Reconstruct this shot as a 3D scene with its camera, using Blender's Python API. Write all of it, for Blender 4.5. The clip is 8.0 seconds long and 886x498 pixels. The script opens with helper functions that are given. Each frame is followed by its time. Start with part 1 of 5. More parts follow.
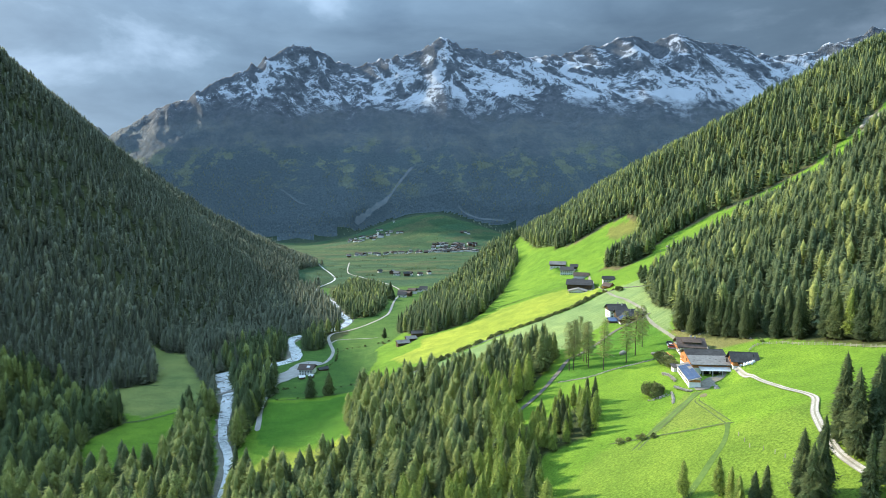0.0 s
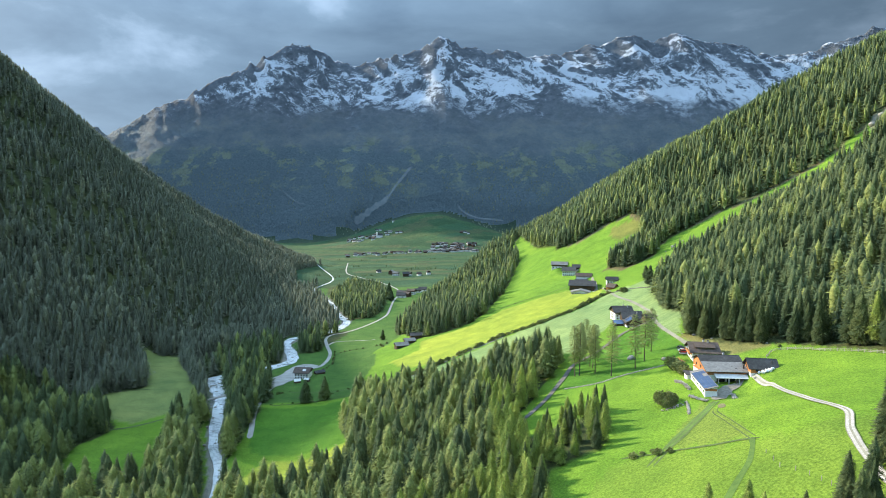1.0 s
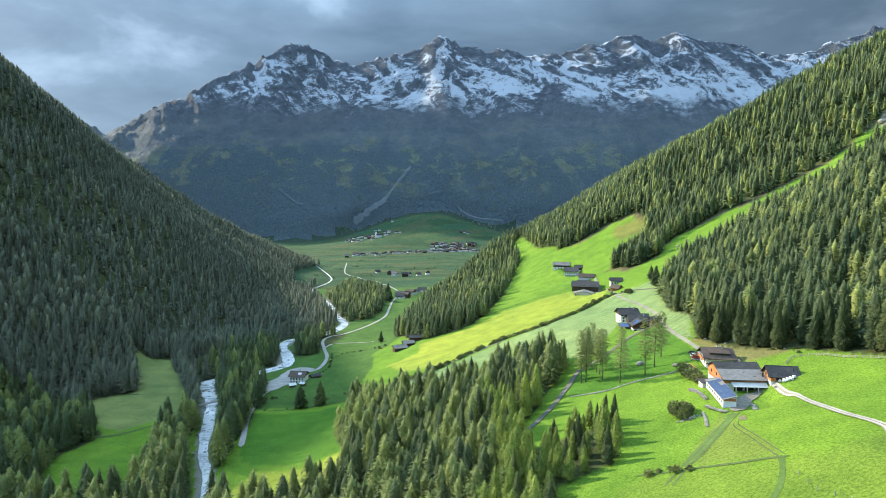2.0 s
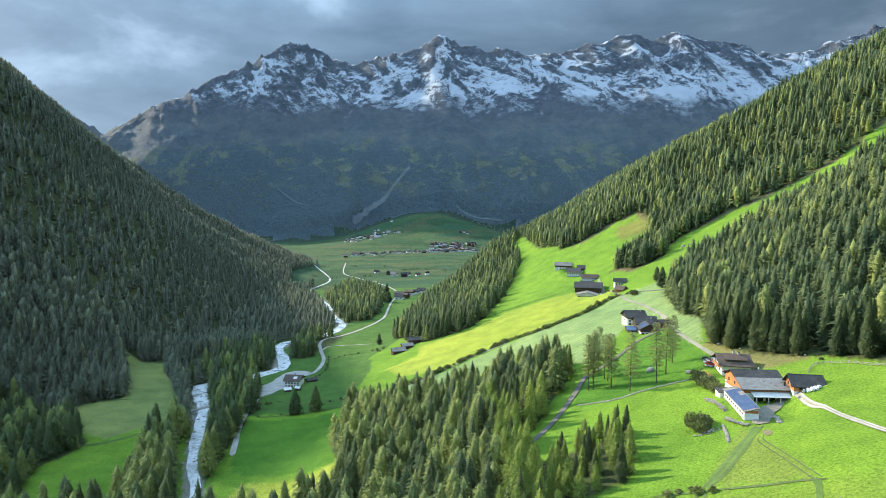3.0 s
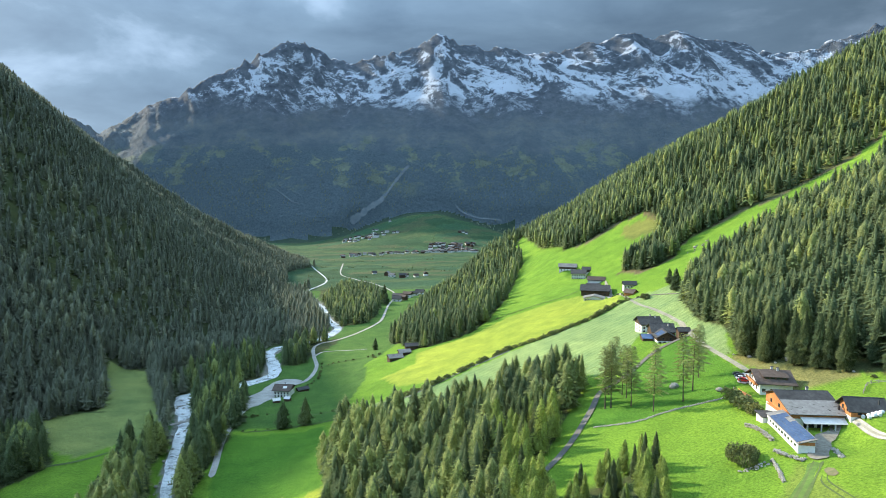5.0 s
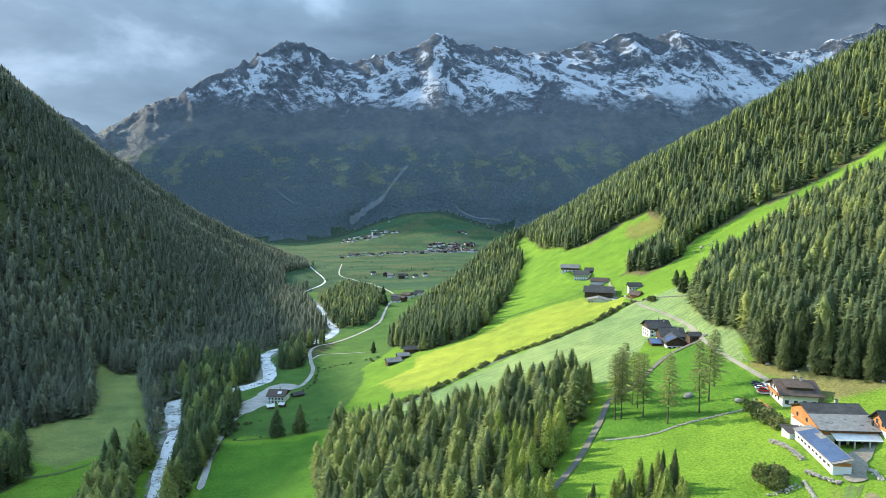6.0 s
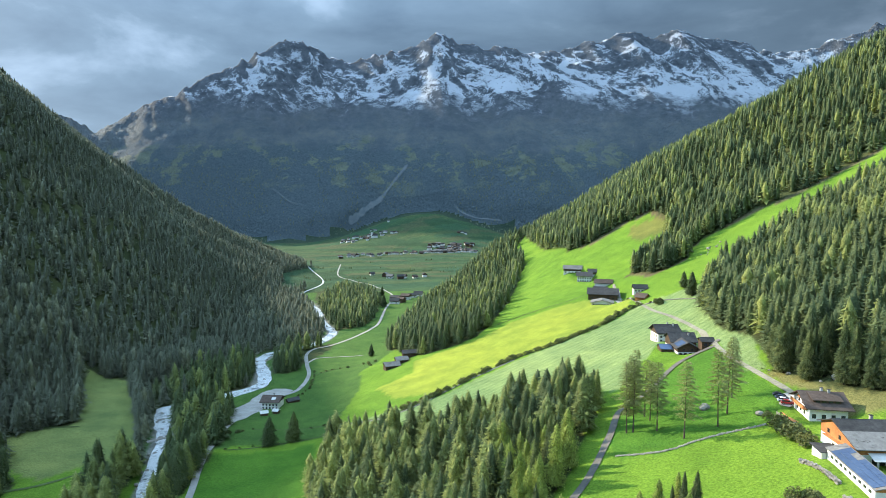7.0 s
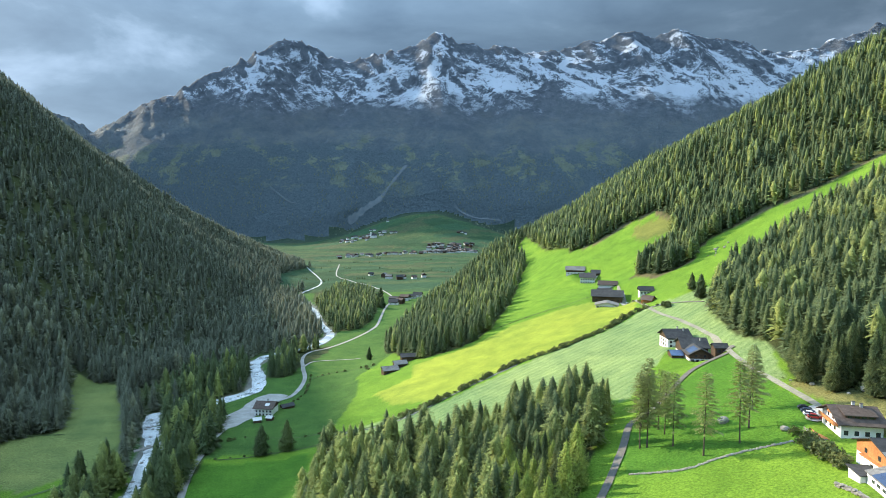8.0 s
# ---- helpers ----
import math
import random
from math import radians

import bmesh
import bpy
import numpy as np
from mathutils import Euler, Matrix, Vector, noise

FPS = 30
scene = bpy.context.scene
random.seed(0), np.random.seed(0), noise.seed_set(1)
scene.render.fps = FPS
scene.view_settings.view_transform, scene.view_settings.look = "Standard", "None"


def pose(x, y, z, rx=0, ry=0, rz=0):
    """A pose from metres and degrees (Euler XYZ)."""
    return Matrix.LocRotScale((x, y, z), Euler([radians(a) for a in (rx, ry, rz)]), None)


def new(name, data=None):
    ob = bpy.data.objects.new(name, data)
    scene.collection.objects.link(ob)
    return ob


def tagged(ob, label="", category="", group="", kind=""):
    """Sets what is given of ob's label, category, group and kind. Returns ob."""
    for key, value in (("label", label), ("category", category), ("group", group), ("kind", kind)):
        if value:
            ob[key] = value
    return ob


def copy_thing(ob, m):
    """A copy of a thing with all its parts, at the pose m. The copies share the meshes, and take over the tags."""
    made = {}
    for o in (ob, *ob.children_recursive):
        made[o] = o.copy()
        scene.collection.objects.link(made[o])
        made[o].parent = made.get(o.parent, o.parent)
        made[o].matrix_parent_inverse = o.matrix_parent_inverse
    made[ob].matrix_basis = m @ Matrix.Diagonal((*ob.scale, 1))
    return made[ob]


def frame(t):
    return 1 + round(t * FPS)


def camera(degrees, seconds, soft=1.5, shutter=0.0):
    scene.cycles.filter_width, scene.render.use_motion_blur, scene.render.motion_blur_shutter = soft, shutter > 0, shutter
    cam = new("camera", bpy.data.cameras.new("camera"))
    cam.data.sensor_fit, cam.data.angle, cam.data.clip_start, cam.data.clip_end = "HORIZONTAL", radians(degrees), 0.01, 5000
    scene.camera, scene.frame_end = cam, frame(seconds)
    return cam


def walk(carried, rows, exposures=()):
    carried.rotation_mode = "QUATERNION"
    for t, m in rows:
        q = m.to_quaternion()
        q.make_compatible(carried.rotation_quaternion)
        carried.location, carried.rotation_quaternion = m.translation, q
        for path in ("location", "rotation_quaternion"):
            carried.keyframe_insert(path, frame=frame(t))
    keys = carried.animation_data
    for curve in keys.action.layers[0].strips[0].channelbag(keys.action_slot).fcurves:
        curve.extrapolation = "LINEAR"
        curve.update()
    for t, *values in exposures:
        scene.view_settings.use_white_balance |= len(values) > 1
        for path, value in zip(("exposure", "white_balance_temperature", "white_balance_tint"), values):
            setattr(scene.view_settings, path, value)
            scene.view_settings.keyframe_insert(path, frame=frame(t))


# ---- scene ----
cam = camera(73.0, 8.0, soft=0.6)
METRES, EYE, TILT, LEAN, TURN = 120.0, 100.0, -4.0, 0.0, 0.0
ROWS = [
    (0.0, 0.0000, 0.0000, 0.0000, 0.00, 0.00, -0.00),
    (0.5, -0.0009, 0.0618, 0.0003, -0.02, -0.00, -0.00),
    (1.0, -0.0017, 0.1241, 0.0004, -0.06, 0.00, -0.00),
    (1.5, -0.0023, 0.1862, 0.0009, -0.09, -0.00, -0.00),
    (3.0, -0.0047, 0.3734, 0.0041, -0.17, -0.02, 0.01),
    (3.5, -0.0055, 0.4361, 0.0055, -0.20, -0.01, 0.02),
    (4.0, -0.0061, 0.4987, 0.0070, -0.24, -0.01, 0.02),
    (4.5, -0.0061, 0.5620, 0.0088, -0.26, -0.01, 0.03),
    (6.0, -0.0079, 0.7475, 0.0149, -0.34, 0.00, 0.06),
    (6.5, -0.0082, 0.8102, 0.0176, -0.36, 0.01, 0.06),
    (7.0, -0.0087, 0.8732, 0.0201, -0.39, 0.01, 0.06),
    (7.5, -0.0096, 0.9364, 0.0230, -0.42, 0.01, 0.05),
    (8.0, -0.0101, 0.9991, 0.0257, -0.44, -0.00, 0.03),
]
walk(cam, [(t, pose(0, 0, EYE, TILT, LEAN, TURN) @ pose(METRES * x, METRES * y, METRES * z, 90 + pitch, roll, yaw)) for t, x, y, z, yaw, pitch, roll in ROWS])

# ---- world and sun ----
SUN_AZ, SUN_EL = 54.0, 26.5      # degrees to the left of straight ahead, and above the horizon
SUN_DIR = Vector((-math.sin(radians(SUN_AZ)) * math.cos(radians(SUN_EL)), math.cos(radians(SUN_AZ)) * math.cos(radians(SUN_EL)), math.sin(radians(SUN_EL))))
scene.view_settings.exposure = -0.3
world = bpy.data.worlds.new("world")
scene.world = world
world.use_nodes = True


def build_sky(tree):
    n, l = tree.nodes, tree.links
    n.clear()
    out = n.new("ShaderNodeOutputWorld")
    clear = n.new("ShaderNodeTexSky")
    clear.sky_type, clear.sun_disc = "NISHITA", False
    clear.sun_elevation, clear.sun_rotation = radians(SUN_EL), radians(-SUN_AZ)
    clear.air_density, clear.dust_density, clear.ozone_density = 1.0, 1.5, 2.0
    bg_clear = n.new("ShaderNodeBackground")
    bg_clear.inputs[1].default_value = 0.07
    l.new(clear.outputs[0], bg_clear.inputs[0])
    co = n.new("ShaderNodeTexCoord")
    mp = n.new("ShaderNodeMapping")
    mp.inputs["Scale"].default_value = (1.0, 1.0, 3.2)
    l.new(co.outputs["Generated"], mp.inputs[0])
    big = n.new("ShaderNodeTexNoise")
    big.inputs["Scale"].default_value, big.inputs["Detail"].default_value, big.inputs["Roughness"].default_value = 2.3, 8, 0.55
    big.inputs["Distortion"].default_value = 0.4
    l.new(mp.outputs[0], big.inputs["Vector"])
    ramp = n.new("ShaderNodeValToRGB")
    e = ramp.color_ramp.elements
    e[0].position, e[0].color = 0.34, (0.36, 0.51, 0.70, 1)
    e[1].position, e[1].color = 0.66, (0.11, 0.185, 0.285, 1)
    m = e.new(0.47)
    m.color = (0.19, 0.30, 0.43, 1)
    l.new(big.outputs[0], ramp.inputs[0])
    bg_cloud = n.new("ShaderNodeBackground")
    bg_cloud.inputs[1].default_value = 1.0
    # the cloud cover is brighter towards the sun and overhead
    nrm = n.new("ShaderNodeVectorMath")
    nrm.operation = "NORMALIZE"
    l.new(co.outputs["Generated"], nrm.inputs[0])
    dot = n.new("ShaderNodeVectorMath")
    dot.operation = "DOT_PRODUCT"
    l.new(nrm.outputs[0], dot.inputs[0])
    dot.inputs[1].default_value = SUN_DIR
    to_sun = n.new("ShaderNodeMapRange")
    to_sun.inputs["From Min"].default_value, to_sun.inputs["From Max"].default_value = 0.1, 1.0
    to_sun.inputs["To Min"].default_value, to_sun.inputs["To Max"].default_value = 0.85, 2.2
    l.new(dot.outputs["Value"], to_sun.inputs["Value"])
    up = n.new("ShaderNodeSeparateXYZ")
    l.new(nrm.outputs[0], up.inputs[0])
    high = n.new("ShaderNodeMapRange")
    high.inputs["From Min"].default_value, high.inputs["From Max"].default_value = 0.27, 0.85
    high.inputs["To Min"].default_value, high.inputs["To Max"].default_value = 0.92, 3.7
    l.new(up.outputs[2], high.inputs["Value"])
    # unseen sky behind the start, raised to brighten the shaded slopes
    rear_fill = n.new("ShaderNodeMapRange")
    rear_fill.inputs["From Min"].default_value, rear_fill.inputs["From Max"].default_value = 0.25, -0.45
    rear_fill.inputs["To Min"].default_value, rear_fill.inputs["To Max"].default_value = 1.0, 2.6
    l.new(up.outputs[1], rear_fill.inputs["Value"])
    both = n.new("ShaderNodeMath")
    both.operation = "MULTIPLY"
    l.new(rear_fill.outputs[0], both.inputs[0])
    l.new(high.outputs[0], both.inputs[1])
    gain = n.new("ShaderNodeMath")
    gain.operation = "MULTIPLY"
    l.new(to_sun.outputs[0], gain.inputs[0])
    l.new(both.outputs[0], gain.inputs[1])
    lit = n.new("ShaderNodeMix")
    lit.data_type, lit.blend_type = "RGBA", "MULTIPLY"
    lit.inputs[0].default_value = 1.0
    l.new(ramp.outputs[0], lit.inputs[6])
    l.new(gain.outputs[0], lit.inputs[7])
    l.new(lit.outputs[2], bg_cloud.inputs[0])
    mix = n.new("ShaderNodeMixShader")
    mix.inputs[0].default_value = 0.88
    l.new(bg_clear.outputs[0], mix.inputs[1])
    l.new(bg_cloud.outputs[0], mix.inputs[2])
    l.new(mix.outputs[0], out.inputs[0])


build_sky(world.node_tree)
sun = new("sun", bpy.data.lights.new("sun", "SUN"))
sun.data.energy, sun.data.angle, sun.data.color = 11.0, radians(2.0), (1.0, 0.90, 0.70)
sun.matrix_world = Matrix.Translation((-300, 300, 900)) @ SUN_DIR.to_track_quat("Z", "Y").to_matrix().to_4x4()


# ---- terrain: break lines (y along the valley: x across, z height) ----
RIVER = ((-200, -60, -28), (200, -85, -36), (320, -118, -42), (366, -138, -45), (400, -150, -46), (470, -171.5, -48), (530, -198, -50), (562, -172, -52),
         (600, -152, -54), (641, -160, -56), (700, -182, -59), (745, -180, -62), (790, -156, -66), (825, -143, -67), (880, -140, -68), (960, -168, -70),
         (1075, -199, -72), (1290, -275, -79), (1550, -282, -85), (2000, -420, -94), (3000, -700, -105))
LEFT_FOOT = ((-200, -200, -25), (200, -230, -32), (366, -260, -40), (480, -275, -47), (620, -290, -50), (800, -270, -62), (1075, -310, -68),
             (1400, -340, -70), (1550, -385, -68), (2000, -400, -92), (2300, -700, -90), (3000, -1500, -60))
LEFT_MID = ((-200, -480, 190), (600, -500, 120), (950, -520, 140), (1250, -560, 90), (1500, -640, 80), (2000, -640, 0), (2300, -1000, 20), (3000, -2200, 300))
# out of view before y 950; heights there set for where sun reaches
LEFT_TOP = ((-200, -900, 400), (500, -800, 315), (700, -770, 345), (950, -715, 352), (1200, -785, 322), (1500, -836, 262), (2000, -1000, 190), (2300, -1500, 240), (3000, -2700, 900))
RIGHT_TOE = ((-200, -20, -20), (200, -45, -33), (366, -90, -45), (469, -85, -49), (620, -90, -55), (800, -60, -62), (1000, -40, -66),
             (1400, 100, -75), (2000, 250, -92), (3000, 700, -100))
BENCH = ((-200, 30, 25), (200, 45, 10), (312, 57, 7), (400, 40, -8), (484, 22, -16), (560, 50, -12), (709, 110, 5), (900, 100, 5), (1000, 65, 0),
         (1100, 90, 27), (1400, 200, -40), (2000, 420, -30), (3000, 1100, 0))
SHELF = ((-200, 100, 55), (169, 104, 43), (230, 100, 27), (300, 112, 25), (390, 120, 20), (477, 135, 18), (600, 150, 18), (709, 165, 22),
         (900, 190, 70), (1100, 190, 70), (1400, 330, 40), (2000, 600, 60), (3000, 1500, 200))
UPPER = ((-200, 260, 130), (169, 210, 66), (300, 200, 46), (400, 215, 58), (500, 230, 58), (633, 238, 57), (760, 270, 90), (900, 300, 150),
         (1100, 320, 150), (1400, 520, 180), (2000, 900, 300), (3000, 2000, 600))
RIGHT_TOP = ((-200, 700, 420), (400, 560, 290), (650, 600, 265), (950, 619, 315), (1100, 680, 330), (1400, 900, 320), (2000, 1500, 450), (3000, 2600, 900))
LINES = (LEFT_TOP, LEFT_MID, LEFT_FOOT, RIVER, RIGHT_TOE, BENCH, SHELF, UPPER, RIGHT_TOP)

# summits of the far range: x, height
SUMMITS = ((-3600, 1100), (-3000, 900), (-2540, 654), (-2100, 878), (-1755, 1020), (-1407, 1181), (-1116, 1325), (-908, 1268), (-799, 1181), (-625, 1164),
           (-408, 1229), (-169, 1268), (-61, 1347), (26, 1373), (200, 1295), (330, 1247), (460, 1290), (634, 1225), (873, 1247),
           (1112, 1303), (1416, 1390), (1590, 1338), (1764, 1407), (1981, 1312), (2198, 1312), (2459, 1225), (2719, 1247),
           (2980, 1347), (3240, 1434), (3600, 1380))
RANGE_Y = 4600.0


def lerp_line(line, y):
    ys = [p[0] for p in line]
    return np.interp(y, ys, [p[1] for p in line]), np.interp(y, ys, [p[2] for p in line])


def wave_noise(x, y, scale, seed, octaves=4, ridged=False):
    """Smooth value noise on arrays."""
    total, amp, norm = np.zeros_like(x), 1.0, 0.0
    for o in range(octaves):
        fx, fy = x / scale + seed * 17.3, y / scale + seed * 9.1
        ix, iy = np.floor(fx).astype(np.int64), np.floor(fy).astype(np.int64)
        tx, ty = fx - ix, fy - iy
        tx, ty = tx * tx * (3 - 2 * tx), ty * ty * (3 - 2 * ty)

        def corner(a, b):
            h = (a * 374761393 + b * 668265263 + (seed + o) * 974634777) & 0x7FFFFFFF
            h = ((h ^ (h >> 13)) * 1274126177) & 0x7FFFFFFF
            return ((h ^ (h >> 16)) & 0xFFFF) / 65535.0
        v = (corner(ix, iy) * (1 - tx) + corner(ix + 1, iy) * tx) * (1 - ty) + (corner(ix, iy + 1) * (1 - tx) + corner(ix + 1, iy + 1) * tx) * ty
        v = 1 - abs(2 * v - 1) if ridged else 2 * v - 1
        total += amp * v
        norm += amp
        amp *= 0.5
        scale *= 0.5
    return total / norm


def smooth(a, b, v):
    t = np.clip((v - a) / (b - a), 0, 1)
    return t * t * (3 - 2 * t)


def valley(x, y):
    """Height of the valley between its break lines."""
    px, pz = [], []
    for line in LINES:
        a, b = lerp_line(line, y)
        px.append(a)
        pz.append(b)
    # beyond the left line a mostly unseen crest places the valley's shadow edge, then falls; beyond the right one it
    # climbs on
    past = np.maximum(px[0] - x, 0)
    z = pz[0] + np.minimum(past, 260) * np.interp(y, (450, 850, 1250), (0.1, 0.45, 0.75)) - 0.35 * np.maximum(past - 260, 0)
    for i in range(len(px) - 1):
        t = np.clip((x - px[i]) / (px[i + 1] - px[i]), 0, 1)
        z = np.where(x >= px[i], pz[i] + (pz[i + 1] - pz[i]) * t, z)
    z = np.where(x > px[-1], pz[-1] + (x - px[-1]) * 0.5, z)
    return z


def far_range(x, y):
    # crest drawn nearer on its low side for shade, scaled to fit the camera's skyline
    crest_y = RANGE_Y - 520 * smooth(-700, -1700, x)
    near = crest_y / RANGE_Y
    top = 100 + (np.interp(x / near, [p[0] for p in SUMMITS], [p[1] for p in SUMMITS]) - 100) * near
    start = np.interp(x, (-2600, -1500, -800, -520, -330, 0, 260, 520, 900), (3300, 3300, 3280, 3350, 3500, 3530, 3430, 3340, 3300))
    foot = np.interp(x, (-2600, -1400, -800, -330, 0, 300, 1500), (60, -70, -75, 60, 100, 20, 60))
    u = (y - start) / (crest_y - start)
    u = u - 0.10 * wave_noise(x, y * 0.1, 600, 5, 3) * np.clip(1 - u, 0, 1)
    up = np.clip(u, 0, 1)
    inner = np.sin(np.pi * up) ** 0.8
    crest = smooth(0.5, 0.85, up)
    z = foot + (top - foot) * up ** 0.98
    # spurs and gullies run down from the crest; the wooded foot is smoother
    z = z + inner * ((14 + 165 * crest) * (wave_noise(x + 0.25 * y, y * 0.3, 520, 3, 4, True) - 0.6) + (14 + 105 * crest) * (wave_noise(x + 0.55 * y, y * 0.4, 190, 8, 4, True) - 0.6))
    crag = (12 + 52 * crest) * (wave_noise(x + 0.8 * y, y * 0.45, 115, 12, 4, True) - 0.64) + (6 + 30 * crest) * (wave_noise(x + 0.9 * y, y * 0.5, 48, 14, 3, True) - 0.62)
    return np.where(u > 1, top - (y - crest_y) * 0.9 + crag, z + crag), u


def fine_relief(x, y):
    lx, lz = lerp_line(LEFT_FOOT, np.minimum(y, 3000.0))
    rx, rz = lerp_line(UPPER, np.minimum(y, 3000.0))
    slope = np.maximum(smooth(0, 160, lx - x), smooth(0, 160, x - rx))
    return slope * (24 * wave_noise(x, y, 190, 21, 3) + 5 * wave_noise(x, y, 42, 23, 2)) + 1.6 * wave_noise(x, y, 60, 25, 3)


def height_soft(x, y):
    """The break lines rounded off by averaging over a few metres; behind them the far range."""
    s, yc = 7.0 + np.clip(y, 0, 3000) * 0.012, np.minimum(y, 3000.0)
    zv = 0.28 * valley(x, yc)
    for dx, dy, w in ((1, 0, 0.12), (-1, 0, 0.12), (0, 1, 0.12), (0, -1, 0.12), (0.7, 0.7, 0.06), (-0.7, 0.7, 0.06), (0.7, -0.7, 0.06), (-0.7, -0.7, 0.06)):
        zv = zv + w * valley(x + dx * s, np.minimum(y + dy * s, 3000.0))
    # the fan behind the far village climbs to the foot of the range
    zv = zv + np.interp(y, (2300, 2650, 3450), (0, 4, 165)) * np.exp(-((x + 60) / 430.0) ** 2)
    zr, u = far_range(x, y)
    w = smooth(-0.03, 0.07, u)
    z = zv * (1 - w) + zr * w
    # an unseen mountain added left of the view to cast shade on the far valley
    shade_massif = 1500 * np.exp(-np.abs((x + 3080) / 450.0) ** 2 - ((y - 3300) / 580.0) ** 2) * smooth(-2450, -2750, x)
    shade_massif = shade_massif * (1 + 0.12 * wave_noise(x, y, 400, 44, 4, True))
    z = np.where(x < -2250, np.maximum(z, shade_massif), z)
    # the river's bed
    rx, rz = lerp_line(RIVER, yc)
    bed = 1 - smooth(6.0, 12.0, abs(x - rx))
    return z + fine_relief(x, y) * (1 - 0.85 * (1 - smooth(10, 60, abs(x - rx)))) - 1.6 * bed


# levelled places: x, y, reach across and along, height
PADS = ((110, 249, 15, 19, 27.2), (123, 297, 11, 12, 27.2), (129, 424, 14, 22, 18.4), (146, 628, 20, 36, 12.8), (151, 735, 14, 26, 18.0), (-122, 536, 14, 18, -51.8))


def height_padded(x, y):
    z = height_soft(x, y)
    for px, py, rx, ry, pz in PADS:
        w = 1 - smooth(0.62, 1.25, np.hypot((x - px) / rx, (y - py) / ry))
        z = z * (1 - w) + pz * w
    return z


def ground(x, y):
    return float(height_padded(np.array([float(x)]), np.array([float(y)]))[0])


# ---- end of terrain ----


def heights(x, y):
    return height_padded(np.asarray(x, float), np.asarray(y, float))


# ---- land use: outlines of woods and fields ----
WOODS = {
    "mid": ((-50, 428), (-20, 405), (5, 392), (38, 402), (66, 398), (74, 378), (66, 356), (52, 326), (42, 302), (30, 285), (26, 262), (40, 258), (66, 262),
            (68, 246), (60, 228), (52, 222), (37, 222), (30, 200), (34, 150), (45, 60), (-140, 60), (-128, 285), (-100, 292), (-70, 288), (-46, 305), (-52, 345), (-59, 371), (-59, 428)),
    "right": ((157, 452), (152, 420), (149, 385), (141, 362), (134, 345), (138, 312), (153, 290), (168, 228), (178, 190), (190, 100), (200, -200), (1500, -200), (1500, 640), (600, 625),
              (370, 580), (300, 562), (250, 556), (200, 535), (172, 500)),
    "bank": ((-55, 705), (-12, 612), (26, 618), (48, 657), (80, 770), (105, 882), (118, 910), (116, 1025), (150, 1110), (240, 1160), (260, 1500), (60, 1380),
             (-10, 1150), (-40, 950), (-58, 780)),
    "upper": ((140, 1080), (143, 930), (160, 842), (188, 822), (217, 822), (249, 812), (254, 750), (240, 738), (226, 700), (180, 672), (190, 632), (222, 632),
              (232, 660), (295, 668), (350, 660), (402, 662), (620, 705), (1600, 760), (1600, 1600), (500, 1500), (260, 1180)),
    "island": ((-190, 1040), (-174, 960), (-150, 885), (-106, 905), (-98, 960), (-98, 1060), (-108, 1190), (-150, 1330), (-215, 1420), (-256, 1330), (-222, 1180)),
    "river_bend": ((-168, 770), (-158, 640), (-140, 640), (-128, 700), (-122, 760), (-126, 800)),
    "right_bank": ((-108, 240), (-112, 300), (-125, 350), (-143, 402), (-160, 445), (-171, 472), (-188, 512), (-190, 528), (-168, 548), (-148, 522), (-136, 476), (-132, 445), (-131, 420),
                   (-129, 396), (-117, 300)),
    "left_bank": ((-96, 240), (-132, 320), (-150, 362), (-158, 395), (-164, 415), (-172, 425), (-178, 408), (-172, 380), (-164, 350), (-150, 300), (-130, 240)),
    "bend": ((-214, 535), (-190, 556), (-166, 585), (-166, 640), (-190, 690), (-215, 640), (-240, 590), (-225, 545)),
}
LEFT_FIELDS = (
    ((-296, 606), (-262, 602), (-232, 548), (-190, 478), (-170, 428), (-158, 405), (-163, 380), (-192, 345), (-216, 350), (-212, 395), (-240, 425), (-265, 455), (-264, 478),
     (-242, 490), (-258, 530), (-285, 570)),
    ((-330, 1340), (-292, 1280), (-290, 1560), (-380, 1600)),
    ((-214, 356), (-160, 374), (-150, 300), (-192, 292)),
)


# bare rock in the forest: x, y, reach across and along
OUTCROPS = ((309, 432, 15, 22), (472, 660, 12, 18))
CLEARINGS = ((232, 1128, 20, 50),)


def inside(poly, x, y):
    """Which of the points lie inside the outline."""
    hit = np.zeros(x.shape, bool)
    for (x0, y0), (x1, y1) in zip(poly, poly[1:] + poly[:1]):
        with np.errstate(divide="ignore", invalid="ignore"):
            hit ^= ((y0 > y) != (y1 > y)) & (x < (x1 - x0) * (y - y0) / (y1 - y0) + x0)
    return hit


def wooded(x, y):
    """The wood that each point stands in: 0 none, 1 left slope, 2 the woods of the valley floor and the right slope."""
    lx, _ = lerp_line(LEFT_FOOT, np.minimum(y, 3000.0))
    rx, _ = lerp_line(RIVER, np.minimum(y, 3000.0))
    wob = 5 * wave_noise(x, y, 30, 41, 2)
    kind = np.where((x + wob < np.where(y < 1380, rx - 9, lx)) & (y < 2150), 1, 0)
    for f in LEFT_FIELDS:
        kind = np.where(inside(f, x + wob * 0.5, y + wob * 0.5), 0, kind)
    for name, f in WOODS.items():
        kind = np.where(inside(f, x + wob * 0.6, y + wob * 0.6), 2, kind)
    for cx, cy, rx, ry in OUTCROPS + CLEARINGS:
        kind = np.where(np.hypot((x - cx) / rx, (y - cy) / ry) < 1, 0, kind)
    return kind


